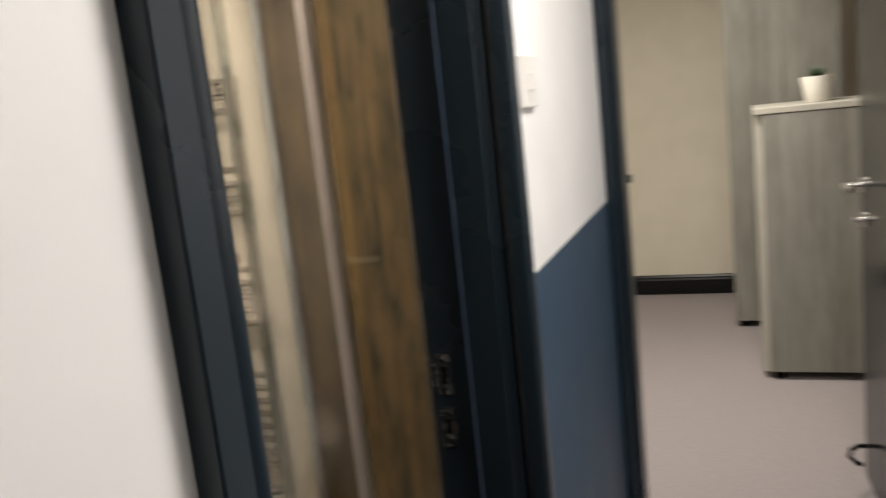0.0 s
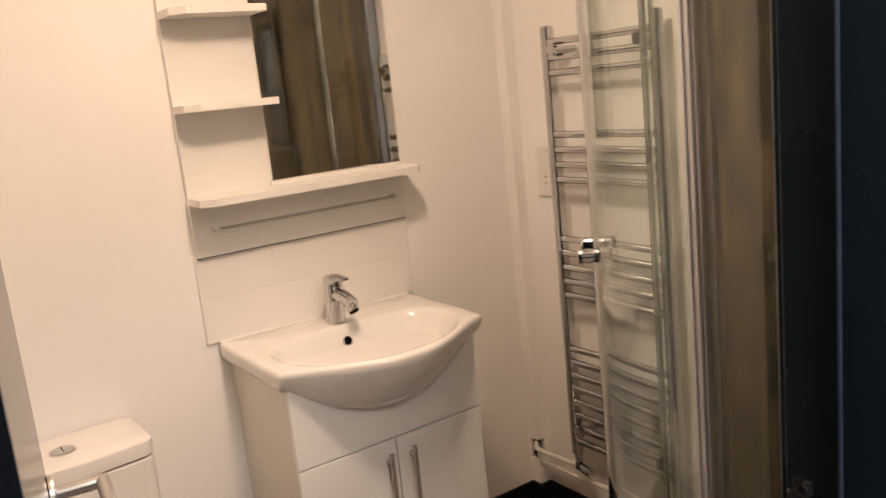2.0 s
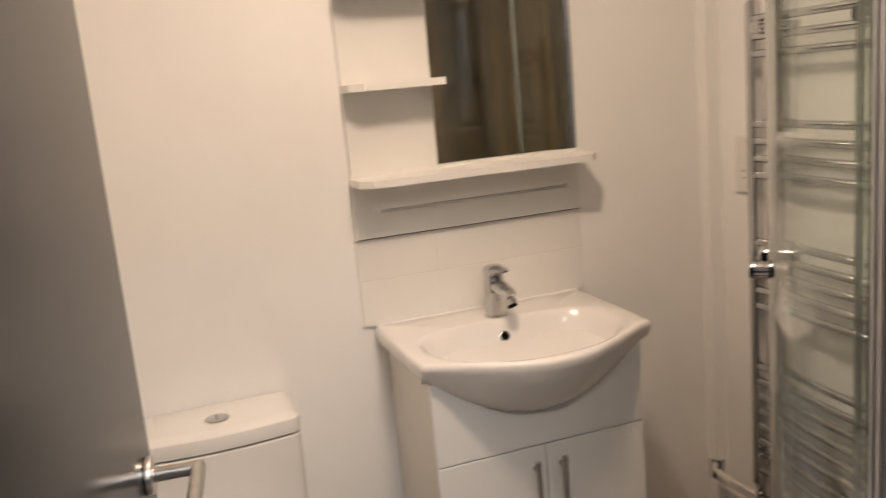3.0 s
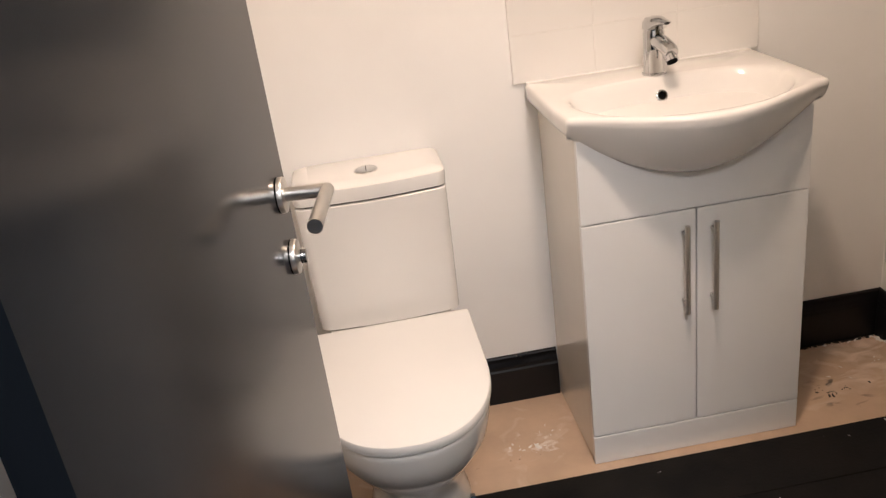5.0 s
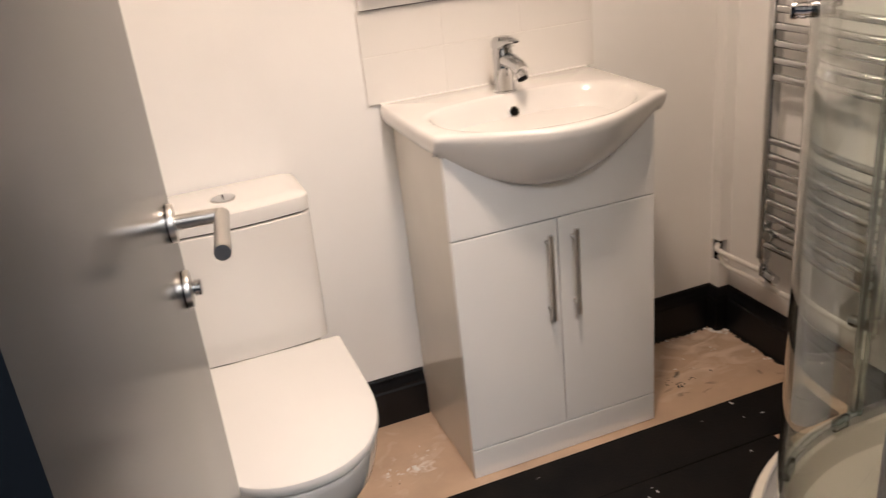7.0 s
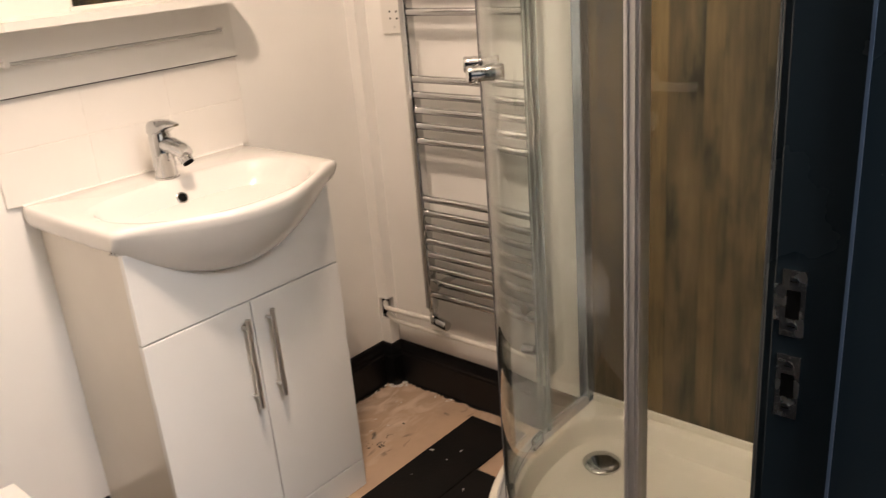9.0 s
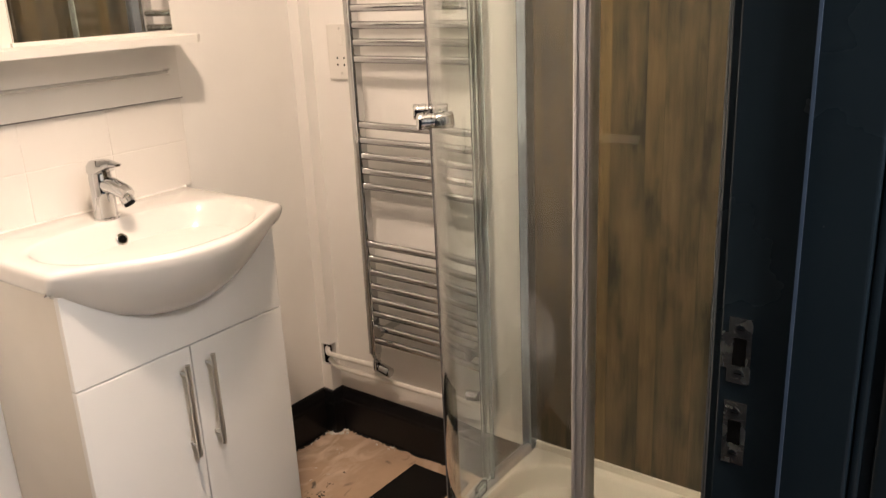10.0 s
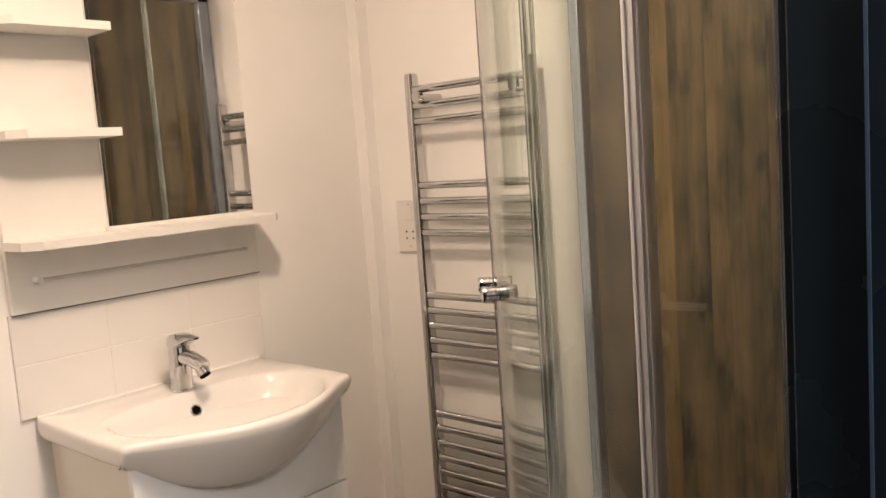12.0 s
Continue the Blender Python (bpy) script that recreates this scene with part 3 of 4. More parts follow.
# ---- wash basin: moulded top with bowl, and the belly that hangs in front of the cabinet ----
BCX, BCY, BZ = 1.525, 1.765, 0.940
BW, BBACK = 0.303, N - 0.0005


def front_edge(dx):
    s = max(0.0, math.cos(math.pi * dx / 0.57)) if abs(dx) < 0.285 else 0.0
    return 1.643 - 0.122 * s ** 1.28


def inside_outer(x, y):
    dx = x - BCX
    taper = BW - 0.006 * max(0.0, min(1.0, (1.75 - y) / 0.1))
    return abs(dx) <= taper and front_edge(dx) <= y <= BBACK


def inside_bowl(x, y):
    dx = abs(x - BCX)
    if y < BCY:
        return (dx / 0.252) ** 2.2 + ((BCY - y) / 0.205) ** 2.0 <= 1
    return (dx / 0.250) ** 2.8 + ((y - BCY) / 0.125) ** 2.8 <= 1


def reach(test, a):
    lo_, hi_ = 0.0, 0.6
    for _ in range(30):
        mid_ = 0.5 * (lo_ + hi_)
        if test(BCX + mid_ * math.cos(a), BCY + mid_ * math.sin(a)):
            lo_ = mid_
        else:
            hi_ = mid_
    return lo_


KB = 240
ANGS = [2 * math.pi * (j + 0.5) / KB for j in range(KB)]
RO = [reach(inside_outer, a) for a in ANGS]
RB = [reach(inside_bowl, a) for a in ANGS]
RO = [(RO[i - 1] + 2 * RO[i] + RO[(i + 1) % KB]) / 4 for i in range(KB)]


def ring_at(f, z):
    return [(BCX + f(i) * math.cos(a), BCY + f(i) * math.sin(a), z(i) if callable(z) else z) for i, a in enumerate(ANGS)]


rings = []
for k in range(0, 19):
    q = k / 18
    rings.append(ring_at(lambda i, q=q: max(0.022, RB[i] * (0.07 + 0.93 * q)), BZ - 0.005 - 0.125 * (1 - q ** 2.8) ** 0.95))
for q, dz in ((1.02, -0.0025), (1.05, -0.0008), (1.09, 0.0)):
    rings.append(ring_at(lambda i, q=q: min(RB[i] * q, RO[i] - 0.012), BZ + dz))
for inset, dz in ((0.0105, 0.0), (0.005, -0.0018), (0.0015, -0.006), (0.0, -0.012)):
    rings.append(ring_at(lambda i, s=inset: RO[i] - s, BZ + dz))
for k in range(1, 15):
    th = 0.5 * math.pi * k / 14
    ring = []
    for i, a in enumerate(ANGS):
        x, y = BCX + RO[i] * math.cos(a), BCY + RO[i] * math.sin(a)
        dx = x - BCX
        t = max(0.0, min(1.0, (1.672 - y) / 0.032))
        w = t * t * (3 - 2 * t)
        zb = 0.764 + (BZ - 0.056 - 0.764) * min(1.0, (abs(dx) / 0.285) ** 1.9)
        front = Vector((x, y + (1.700 - y) * (0.30 * math.sin(th) + 0.70 * (1 - math.cos(th)) ** 1.05), BZ - 0.012 - (BZ - 0.012 - zb) * math.sin(th)))
        f = 1 - 0.10 * (1 - math.cos(th)) ** 1.5
        side = Vector((BCX + RO[i] * f * math.cos(a), BCY + RO[i] * f * math.sin(a), BZ - 0.012 - 0.044 * math.sin(th)))
        ring.append(tuple(side.lerp(front, w)))
    rings.append(ring)
bowl = loft(rings)
basin = thing("wash_basin", (BCX, 1.8, 0.88), "white glazed ceramic basin with a bowed front on the vanity", "basin")
part("bowl", bowl, M_CERAMIC, basin, "", True)
ov_at, ov_n = Vector((1.526, 1.876, 0.8945)), Vector((0.0, -0.92, 0.385)).normalized()
om = Matrix.Translation(ov_at) @ Vector((1, 0, 0)).rotation_difference(ov_n).to_matrix().to_4x4()
part("overflow_ring", turned([(0.000, 0.0145), (0.004, 0.0145), (0.005, 0.013), (0.005, 0.0095), (0.001, 0.009)], (0, 0, 0), om), M_CHROME, basin, "chrome overflow ring", True)
part("overflow_hole", turned([(0.0012, 0.0), (0.0016, 0.0092), (0.002, 0.0092), (0.002, 0.0)], (0, 0, 0), om), M_HOLE, basin)
part("waste", turned([(0.0, 0.022), (0.003, 0.022), (0.004, 0.018), (0.004, 0.0)], (0, 0, 0), Matrix.Translation((BCX, BCY, BZ - 0.1305)) @ Matrix.Rotation(radians(-90), 4, "Y")), M_CHROME, basin, "chrome basin waste", True)

# ---- mixer tap ----
TX, TY = 1.526, 1.921
UP = Matrix.Translation((TX, TY, BZ)) @ Matrix.Rotation(radians(-90), 4, "Y")
tap = thing("basin_tap", (TX, TY, BZ), "polished chrome single-lever mixer tap on the basin", "tap")
part("body", turned([(0.0, 0.0295), (0.004, 0.0295), (0.006, 0.0265), (0.060, 0.0255), (0.100, 0.0258), (0.104, 0.0245), (0.112, 0.0242)], (0, 0, 0), UP), M_CHROME, tap, "", True)
part("spout", tube([(TX, TY - 0.002, BZ + 0.082), (TX + 0.007, TY - 0.040, BZ + 0.079), (TX + 0.012, TY - 0.076, BZ + 0.066), (TX + 0.0125, TY - 0.084, BZ + 0.061)], [0.0195, 0.019, 0.018, 0.0155], 24), M_CHROME, tap, "", True)
part("aerator", tube([(TX + 0.011, TY - 0.072, BZ + 0.056), (TX + 0.0135, TY - 0.083, BZ + 0.040)], 0.0130, 20), M_HOLE, tap, "dark aerator outlet")
part("aerator_ring", tube([(TX + 0.011, TY - 0.071, BZ + 0.059), (TX + 0.013, TY - 0.0815, BZ + 0.0435)], 0.0152, 22), M_CHROME, tap, "", True)
lever = [[(TX + sx * w + 0.10 * -y, TY + y, BZ + z) for sx, z in ((-1, z0), (-0.92, z0 + 0.6 * (z1 - z0)), (-0.6, z1 - 0.002), (0, z1), (0.6, z1 - 0.002), (0.92, z0 + 0.6 * (z1 - z0)), (1, z0), (0.7, z0 - 0.003), (-0.7, z0 - 0.003))]
         for y, w, z0, z1 in ((0.0275, 0.010, 0.110, 0.128), (0.022, 0.0175, 0.110, 0.133), (0.010, 0.0245, 0.110, 0.138), (-0.004, 0.0258, 0.110, 0.140), (-0.018, 0.0245, 0.111, 0.140), (-0.030, 0.0215, 0.118, 0.139), (-0.048, 0.0170, 0.126, 0.136), (-0.064, 0.0125, 0.1290, 0.1335), (-0.069, 0.007, 0.130, 0.1325))]
part("lever", loft(lever), M_CHROME, tap, "", True)

# ---- shelf unit with mirror ----
SX0, SX1, SB = 1.200, 1.846, 2.017
shelf = thing("mirror_shelf_unit", (1.523, SB, 1.17), "white melamine wall shelf unit with a mirror and towel rail", "shelf unit")
part("back_board", box((SX0, SB, 1.174), (SX1, N - 0.0005, 2.02), 0.0012, 1), M_MELAMINE, shelf)


def shelf_board(x0, x1, y0, z, cut_right):
    c = 0.032
    o = [(x0, SB), (x0, y0 + c), (x0 + c, y0)]
    o += [(x1 - c, y0), (x1, y0 + c)] if cut_right else [(x1, y0)]
    o += [(x1, SB)]
    return bevelled(prism(o, z - 0.018, z), 0.0012, 1)


for x1, z in ((1.437, 2.015), (1.437, 1.795), (1.437, 1.565)):
    part("shelf", shelf_board(SX0, x1, 1.905, z, False), M_MELAMINE, shelf)
part("shelf", shelf_board(SX0 - 0.004, SX1 + 0.004, 1.886, 1.334, True), M_MELAMINE, shelf)
MT = Matrix.Translation((1.842, SB - 0.0005, 0)) @ Matrix.Rotation(radians(0.8), 4, "Z") @ Matrix.Translation((-1.842, 0.0005 - SB, 0))
part("mirror_backing", box((1.434, SB - 0.0042, 1.3365), (1.60, SB - 0.0003, 2.008)), M_MELAMINE, shelf)
part("mirror", placed(box((1.432, SB - 0.0045, 1.3428), (1.842, SB - 0.0011, 2.01), 0.0008, 1), MT), M_MIRROR, shelf, "frameless mirror glass")
part("mirror_trim", box((1.428, SB - 0.011, 1.3343), (1.846, SB - 0.0005, 1.3425)), M_MELAMINE, shelf)
rail = part("towel_rail", tube([(1.252, SB - 0.022, 1.245), (1.806, SB - 0.022, 1.245)], 0.0042, 14), M_RAIL, shelf, "thin grey towel rail", True)
for x in (1.256, 1.802):
    part("rail_bracket", tube([(x, SB + 0.001, 1.245), (x, SB - 0.028, 1.245)], 0.0068, 14), M_MELAMINE, rail, "", True)
part("edge_strip", box((SX0, SB - 0.0015, 1.1725), (SX1, SB + 0.010, 1.1738)), M_RUBBER, shelf)

# ---- toilet ----
TCX = 0.790
toilet = thing("toilet", (TCX, 1.6, 0), "white close-coupled ceramic toilet with a closed lid", "toilet")


def d_shape(hw, y_back, y_front, z, cx=TCX, n=28, power=2.25, taper=0.0):
    """A level D outline: straight sides from the back, rounded front."""
    pts = [(cx - hw * (1 - taper), y_back, z), (cx + hw * (1 - taper), y_back, z)]
    ym = y_front + min((y_back - y_front) * 0.58, hw * 1.35)
    for j in range(n + 1):
        a = math.pi * j / n
        c, s = math.cos(a), math.sin(a)
        pts.append((cx + hw * math.copysign(abs(c) ** (2 / power), c), ym - (ym - y_front) * abs(s) ** (2 / power), z))
    return pts


def d_slab(hw, yb, yf, z0, z1, r):
    return loft([d_shape(hw - r, yb, yf + r, z0), d_shape(hw - 0.3 * r, yb, yf + 0.3 * r, z0 + 0.3 * r), d_shape(hw, yb, yf, z0 + r),
                 d_shape(hw, yb, yf, z1 - r), d_shape(hw - 0.3 * r, yb, yf + 0.3 * r, z1 - 0.3 * r), d_shape(hw - r, yb, yf + r, z1)])


part("lid", d_slab(0.194, 1.800, 1.290, 0.4262, 0.452, 0.0065), M_LID, toilet, "smooth white closed toilet lid", True)
part("seat", d_slab(0.178, 1.795, 1.312, 0.416, 0.4256, 0.003), M_LID, toilet, "", True)
pan = [(0.128, 1.98, 1.49, 0.0), (0.126, 1.98, 1.49, 0.03), (0.114, 1.98, 1.505, 0.09), (0.114, 1.98, 1.49, 0.15), (0.132, 1.98, 1.445, 0.205), (0.160, 1.97, 1.380, 0.265),
       (0.180, 1.96, 1.328, 0.325), (0.1865, 1.95, 1.305, 0.37), (0.190, 1.945, 1.2965, 0.405), (0.1905, 1.945, 1.295, 0.416), (0.1895, 1.945, 1.2965, 0.420), (0.186, 1.94, 1.301, 0.4225)]
part("pan", loft([d_shape(hw, yb, yf, z, power=2.1, taper=0.22) for hw, yb, yf, z in pan]), M_CERAMIC, toilet, "", True)


def tank_ring(hw, yf, bow, z, r=0.028):
    out = []
    for cx_, cy_, a0 in ((TCX + hw - r, yf + r, -90), (TCX + hw - 0.004, N - 0.006, 0), (TCX - hw + 0.004, N - 0.006, 90), (TCX - hw + r, yf + r, 180)):
        rr = r if a0 in (-90, 180) else 0.004
        cy2 = cy_ if a0 in (-90, 180) else cy_ - 0.004
        for j in range(7):
            a = radians(a0 + 90 * j / 6)
            out.append((cx_ + rr * math.cos(a), cy2 + rr * math.sin(a), z))
    # bowed front
    front = []
    for j in range(1, 12):
        t = j / 12
        front.append((TCX - hw + r + (2 * hw - 2 * r) * t, yf - bow * math.sin(math.pi * t), z))
    return out + front


part("cistern", loft([tank_ring(0.175, 1.862, 0.008, 0.4232), tank_ring(0.1805, 1.857, 0.010, 0.428), tank_ring(0.183, 1.853, 0.011, 0.55), tank_ring(0.1855, 1.8465, 0.013, 0.7620), tank_ring(0.1840, 1.8480, 0.013, 0.7640)]), M_CERAMIC, toilet, "", True)
# black insert paints the gap's shade, which the white ceramic would brighten
part("lid_gap", loft([tank_ring(0.176, 1.857, 0.012, 0.7641), tank_ring(0.176, 1.857, 0.012, 0.7687)]), M_HOLE, toilet, "dark shadow gap under the cistern lid", True)
part("cistern_lid", loft([tank_ring(0.1830, 1.8490, 0.013, 0.7688), tank_ring(0.1850, 1.8468, 0.013, 0.7700), tank_ring(0.187, 1.844, 0.014, 0.797), tank_ring(0.186, 1.846, 0.014, 0.805), tank_ring(0.180, 1.853, 0.013, 0.8105), tank_ring(0.150, 1.88, 0.012, 0.814)]), M_CERAMIC, toilet, "", True)
button = part("flush_button", turned([(0.0, 0.027), (0.003, 0.027), (0.0045, 0.025), (0.005, 0.0235), (0.0045, 0.0)], (0, 0, 0), Matrix.Translation((TCX, 1.925, 0.8135)) @ Matrix.Rotation(radians(-90), 4, "Y")), M_CHROME, toilet, "chrome dual flush button", True)
part("button_ring", turned([(0.0, 0.0305), (0.0015, 0.0305), (0.0022, 0.0285), (0.0022, 0.0272)], (0, 0, 0), Matrix.Translation((TCX, 1.925, 0.8135)) @ Matrix.Rotation(radians(-90), 4, "Y")), M_STEEL, button, "", True)
part("button_split", box((TCX - 0.001, 1.905, 0.8175), (TCX + 0.001, 1.945, 0.8187)), M_HOLE, button)
for sx in (-1, 1):
    part("floor_bolt", tube([(TCX + sx * 0.118, 1.60, 0.035), (TCX + sx * 0.130, 1.60, 0.035)], 0.009, 12), M_CHROME, toilet)

# ---- towel radiator ----
RX, RY0, RY1 = 2.238, 1.372, 1.763
rad = thing("towel_radiator", (RX, 1.557, 0.34), "tall polished chrome ladder towel radiator on the wall", "radiator")
for y in (RY0 - 0.003, RY1 + 0.003):
    ring = [(RX + 0.019 * math.copysign(abs(math.cos(a)) ** 0.55, math.cos(a)), y + 0.0152 * math.copysign(abs(math.sin(a)) ** 0.7, math.sin(a))) for a in (2 * math.pi * j / 20 for j in range(20))]
    u = part("upright", loft([[(x, yy, z) for x, yy in ring] for z in (0.352, 1.680)]), M_CHROME, rad, "", True)
    part("end_cap", loft([[(RX + (x - RX) * s, y + (yy - y) * s, z) for x, yy in ring] for s, z in ((0.9, 1.680), (0.9, 1.685), (0.6, 1.688))]), M_CHROME, u, "", True)
BARS = [1.640 - 0.0440 * k for k in range(3)] + [1.373 - 0.0448 * k for k in range(4)] + [1.058 - 0.0440 * k for k in range(5)] + [0.708 - 0.0442 * k for k in range(8)]
for z in BARS:
    ob = part("bar", tube([(RX - 0.006, RY0 + 0.012, z), (RX - 0.006, RY1 - 0.012, z)], 0.0108, 16, False), M_CHROME, rad, "", True)
for y in (RY0 + 0.040, RY1 - 0.040):
    for z in (1.618, 0.440):
        b = part("wall_bracket", tube([(E, y, z), (RX - 0.020, y, z)], 0.010, 14), M_CHROME, rad, "", True)
        part("bracket_cap", tube([(RX - 0.018, y, z), (RX - 0.032, y, z)], 0.0165, 18), M_CHROME, b, "", True)
for y, way in ((RY1, -1), (RY0, 1)):
    v = part("valve", tube([(RX, y, 0.353), (RX, y, 0.325), (RX, y, 0.324), (RX, y, 0.296)], [0.010, 0.010, 0.0135, 0.0135], 16), M_CHROME, rad, "chrome angled radiator valve", True)
    part("valve_head", tube([(RX - 0.003, y + way * 0.010, 0.309), (RX - 0.006, y + way * 0.022, 0.308), (RX - 0.006, y + way * 0.0225, 0.308), (RX - 0.014, y + way * 0.064, 0.306), (RX - 0.014, y + way * 0.066, 0.306)], [0.009, 0.009, 0.0155, 0.0155, 0.013], 20), M_CHROME, v, "", True)
    part("valve_collar", tube([(RX - 0.005, y + way * 0.0165, 0.3083), (RX - 0.0055, y + way * 0.0205, 0.3081)], 0.0125, 16), M_HOLE, v, "dark ring behind the valve head")
    part("union_nut", tube([(RX, y, 0.352), (RX, y, 0.338)], 0.0148, 6), M_CHROME, v)
pipes = thing("radiator_pipe", (2.25, 1.9, 0.29), "white painted pipe from the boxing to the radiator", "pipe", "radiator pipes")
part("pipe", tube(bend([(BX + 0.012, 2.012, 0.296), (BX - 0.016, 1.985, 0.293), (2.238, 1.930, 0.298), (2.238, RY1 + 0.005, 0.304)], 0.02), 0.0085, 14), M_PIPE, pipes, "", True)
pipes = thing("radiator_pipe", (2.27, 1.6, 0.28), "white painted pipe running along above the skirting", "pipe", "radiator pipes")
part("pipe", tube(bend([(2.272, 2.002, 0.257), (2.256, 1.965, 0.252), (2.250, 1.90, 0.253), (2.252, RY0 + 0.03, 0.262), (RX, RY0, 0.282), (RX, RY0, 0.305)], 0.02), 0.0085, 14), M_PIPE, pipes, "", True)

# ---- shaver socket ----
sock = thing("shaver_socket", (E, 1.845, 1.25), "white plastic shaver socket plate beside the radiator", "socket")
part("plate", box((E - 0.011, 1.828, 1.172), (E, 1.919, 1.329), 0.003), M_SOCKET, sock)
part("rocker", box((E - 0.0135, 1.856, 1.268), (E - 0.0105, 1.879, 1.312), 0.002), M_SOCKET, sock)
for z in (1.316, 1.190):
    part("screw", tube([(E - 0.0118, 1.8675, z), (E - 0.0105, 1.8675, z)], 0.004, 12), M_STEEL, sock)
for y, z in ((1.882, 1.234), (1.856, 1.234), (1.882, 1.214), (1.856, 1.214)):
    part("pin_hole", tube([(E - 0.0114, y, z), (E - 0.0105, y, z)], 0.0032, 10), M_HOLE, sock)


# ---- shower enclosure ----
def quad_outline(r, x0, y1, n=30):
    """From the south wall up the west side, round the arc and along the north side to the east wall."""
    pts = [(CX - r, SI + 0.012), (CX - r, CY)]
    pts += [(CX + r * math.cos(a), CY + r * math.sin(a)) for a in (math.pi - math.pi / 2 * j / n for j in range(1, n))]
    return pts + [(CX, CY + r), (E - 0.002, CY + r)]


tray_r = CR + 0.035
tray = thing("shower_tray", (1.9, 0.9, 0), "raised cream quadrant shower tray with a curved riser", "shower tray")


def tray_ring(r, inset, z):
    """Outline of the tray drawn in by an inset; the inner outlines have widely rounded corners."""
    rc = 0.15 if inset > 0.025 else 0.002
    pts = [(CX - r, SI + 0.002 + inset), (CX - r, CY)]
    pts += [(CX + r * math.cos(a), CY + r * math.sin(a)) for a in (math.pi - math.pi / 2 * j / 30 for j in range(1, 30))]
    pts += [(CX, CY + r)]
    xe, ye, ys = E - 0.002 - inset - rc, CY + r - rc, SI + 0.002 + inset + rc
    for yc, a0 in ((ye, 90), (ys, 0)):
        pts += [(xe + rc * math.cos(radians(a0 - 90 * j / 8)), yc + rc * math.sin(radians(a0 - 90 * j / 8))) for j in range(9)]
    return [(x, y, z) for x, y in pts]


part("basin", loft([tray_ring(tray_r - 0.030, 0.020, 0.096), tray_ring(tray_r - 0.030, 0.010, 0.126), tray_ring(tray_r, 0, 0.128), tray_ring(tray_r + 0.002, 0, 0.134), tray_ring(tray_r + 0.002, 0, TRAY - 0.010), tray_ring(tray_r - 0.002, 0, TRAY - 0.003), tray_ring(tray_r - 0.010, 0, TRAY),
                    tray_ring(tray_r - 0.056, 0.030, TRAY), tray_ring(tray_r - 0.062, 0.036, TRAY - 0.002), tray_ring(tray_r - 0.067, 0.042, TRAY - 0.010), tray_ring(tray_r - 0.074, 0.050, TRAY - 0.038), tray_ring(tray_r - 0.084, 0.060, TRAY - 0.054), tray_ring(tray_r - 0.110, 0.086, TRAY - 0.061), tray_ring(tray_r - 0.200, 0.100, TRAY - 0.065)]), M_TRAY, tray, "", True)
part("upstand", box((E - 0.016, SI + 0.003, TRAY - 0.002), (E - 0.002, CY + tray_r - 0.002, TRAY + 0.022), 0.003), M_TRAY, tray)
part("upstand", box((CX - tray_r + 0.004, SI + 0.003, TRAY - 0.002), (E - 0.0165, SI + 0.016, TRAY + 0.022), 0.003), M_TRAY, tray)
part("riser", loft([tray_ring(tray_r - 0.012, 0.003, 0.0), tray_ring(tray_r - 0.012, 0.003, 0.130)], False, False), M_TRAY, tray, "", True)
part("waste_cover", turned([(0.0, 0.050), (0.006, 0.050), (0.010, 0.045), (0.013, 0.028), (0.014, 0.0)], (0, 0, 0), Matrix.Translation((2.120, 1.103, TRAY - 0.0645)) @ Matrix.Rotation(radians(-90), 4, "Y")), M_CHROME, tray, "domed chrome waste cover", True)

encl = thing("shower_enclosure", (1.9, 0.9, TRAY), "curved glass quadrant shower enclosure in silver profiles", "shower enclosure")
GZ0, GZ1 = TRAY + 0.028, 2.06


def arc_pts(a0, a1, r, n=20):
    return [(CX + r * math.cos(radians(a0 + (a1 - a0) * j / n)), CY + r * math.sin(radians(a0 + (a1 - a0) * j / n))) for j in range(n + 1)]


def sheet(line, thick, z0, z1):
    """An upright sheet of some thickness along a level line."""
    pts = [Vector((x, y, 0)) for x, y in line]
    out, inn = [], []
    for i, p in enumerate(pts):
        d = (pts[min(i + 1, len(pts) - 1)] - pts[max(i - 1, 0)]).normalized()
        s = Vector((-d.y, d.x, 0)) * thick / 2
        out.append(p + s)
        inn.append(p - s)
    o = [(p.x, p.y) for p in out + inn[::-1]]
    return prism(o, z0, z1)


def pane(line, parent, label, thick=0.006):
    ob = part("glass_pane", sheet(line, thick, GZ0, GZ1), M_GLASS, parent, label, True)
    ob.visible_shadow = False
    return ob


pane([(CX - CR, SI + 0.026), (CX - CR, CY - 0.040)], encl, "clear fixed glass pane")
pane([(CX + 0.004, CY + CR), (E - 0.030, CY + CR)], encl, "clear fixed glass pane")
SEAM = 131.2
d1 = pane(arc_pts(183.2, SEAM + 0.35, CR - 0.018, 26), encl, "clear curved sliding glass door")
d2 = pane(arc_pts(SEAM - 0.35, 88.0, CR - 0.018, 26), encl, "clear curved sliding glass door")


def upright(x, y, wx, wy, material, parent, name="profile", label=""):
    return part(name, bevelled(box((x - wx / 2, y - wy / 2, TRAY + 0.002), (x + wx / 2, y + wy / 2, GZ1 + 0.03)), 0.003), material, parent, label)


# fixed post with grooves where the west pane meets the sliding door
post = upright(CX - CR + 0.005, CY - 0.030, 0.036, 0.025, M_ALU, encl, "post", "ribbed silver post")
for dy in (-0.006, 0.006):
    part("rib", box((CX - CR - 0.0155, CY - 0.030 + dy - 0.0015, TRAY + 0.004), (CX - CR - 0.0125, CY - 0.030 + dy + 0.0015, GZ1)), M_ALU, post)
upright(CX - CR, SI + 0.016, 0.026, 0.028, M_ALU, encl, "wall_profile")
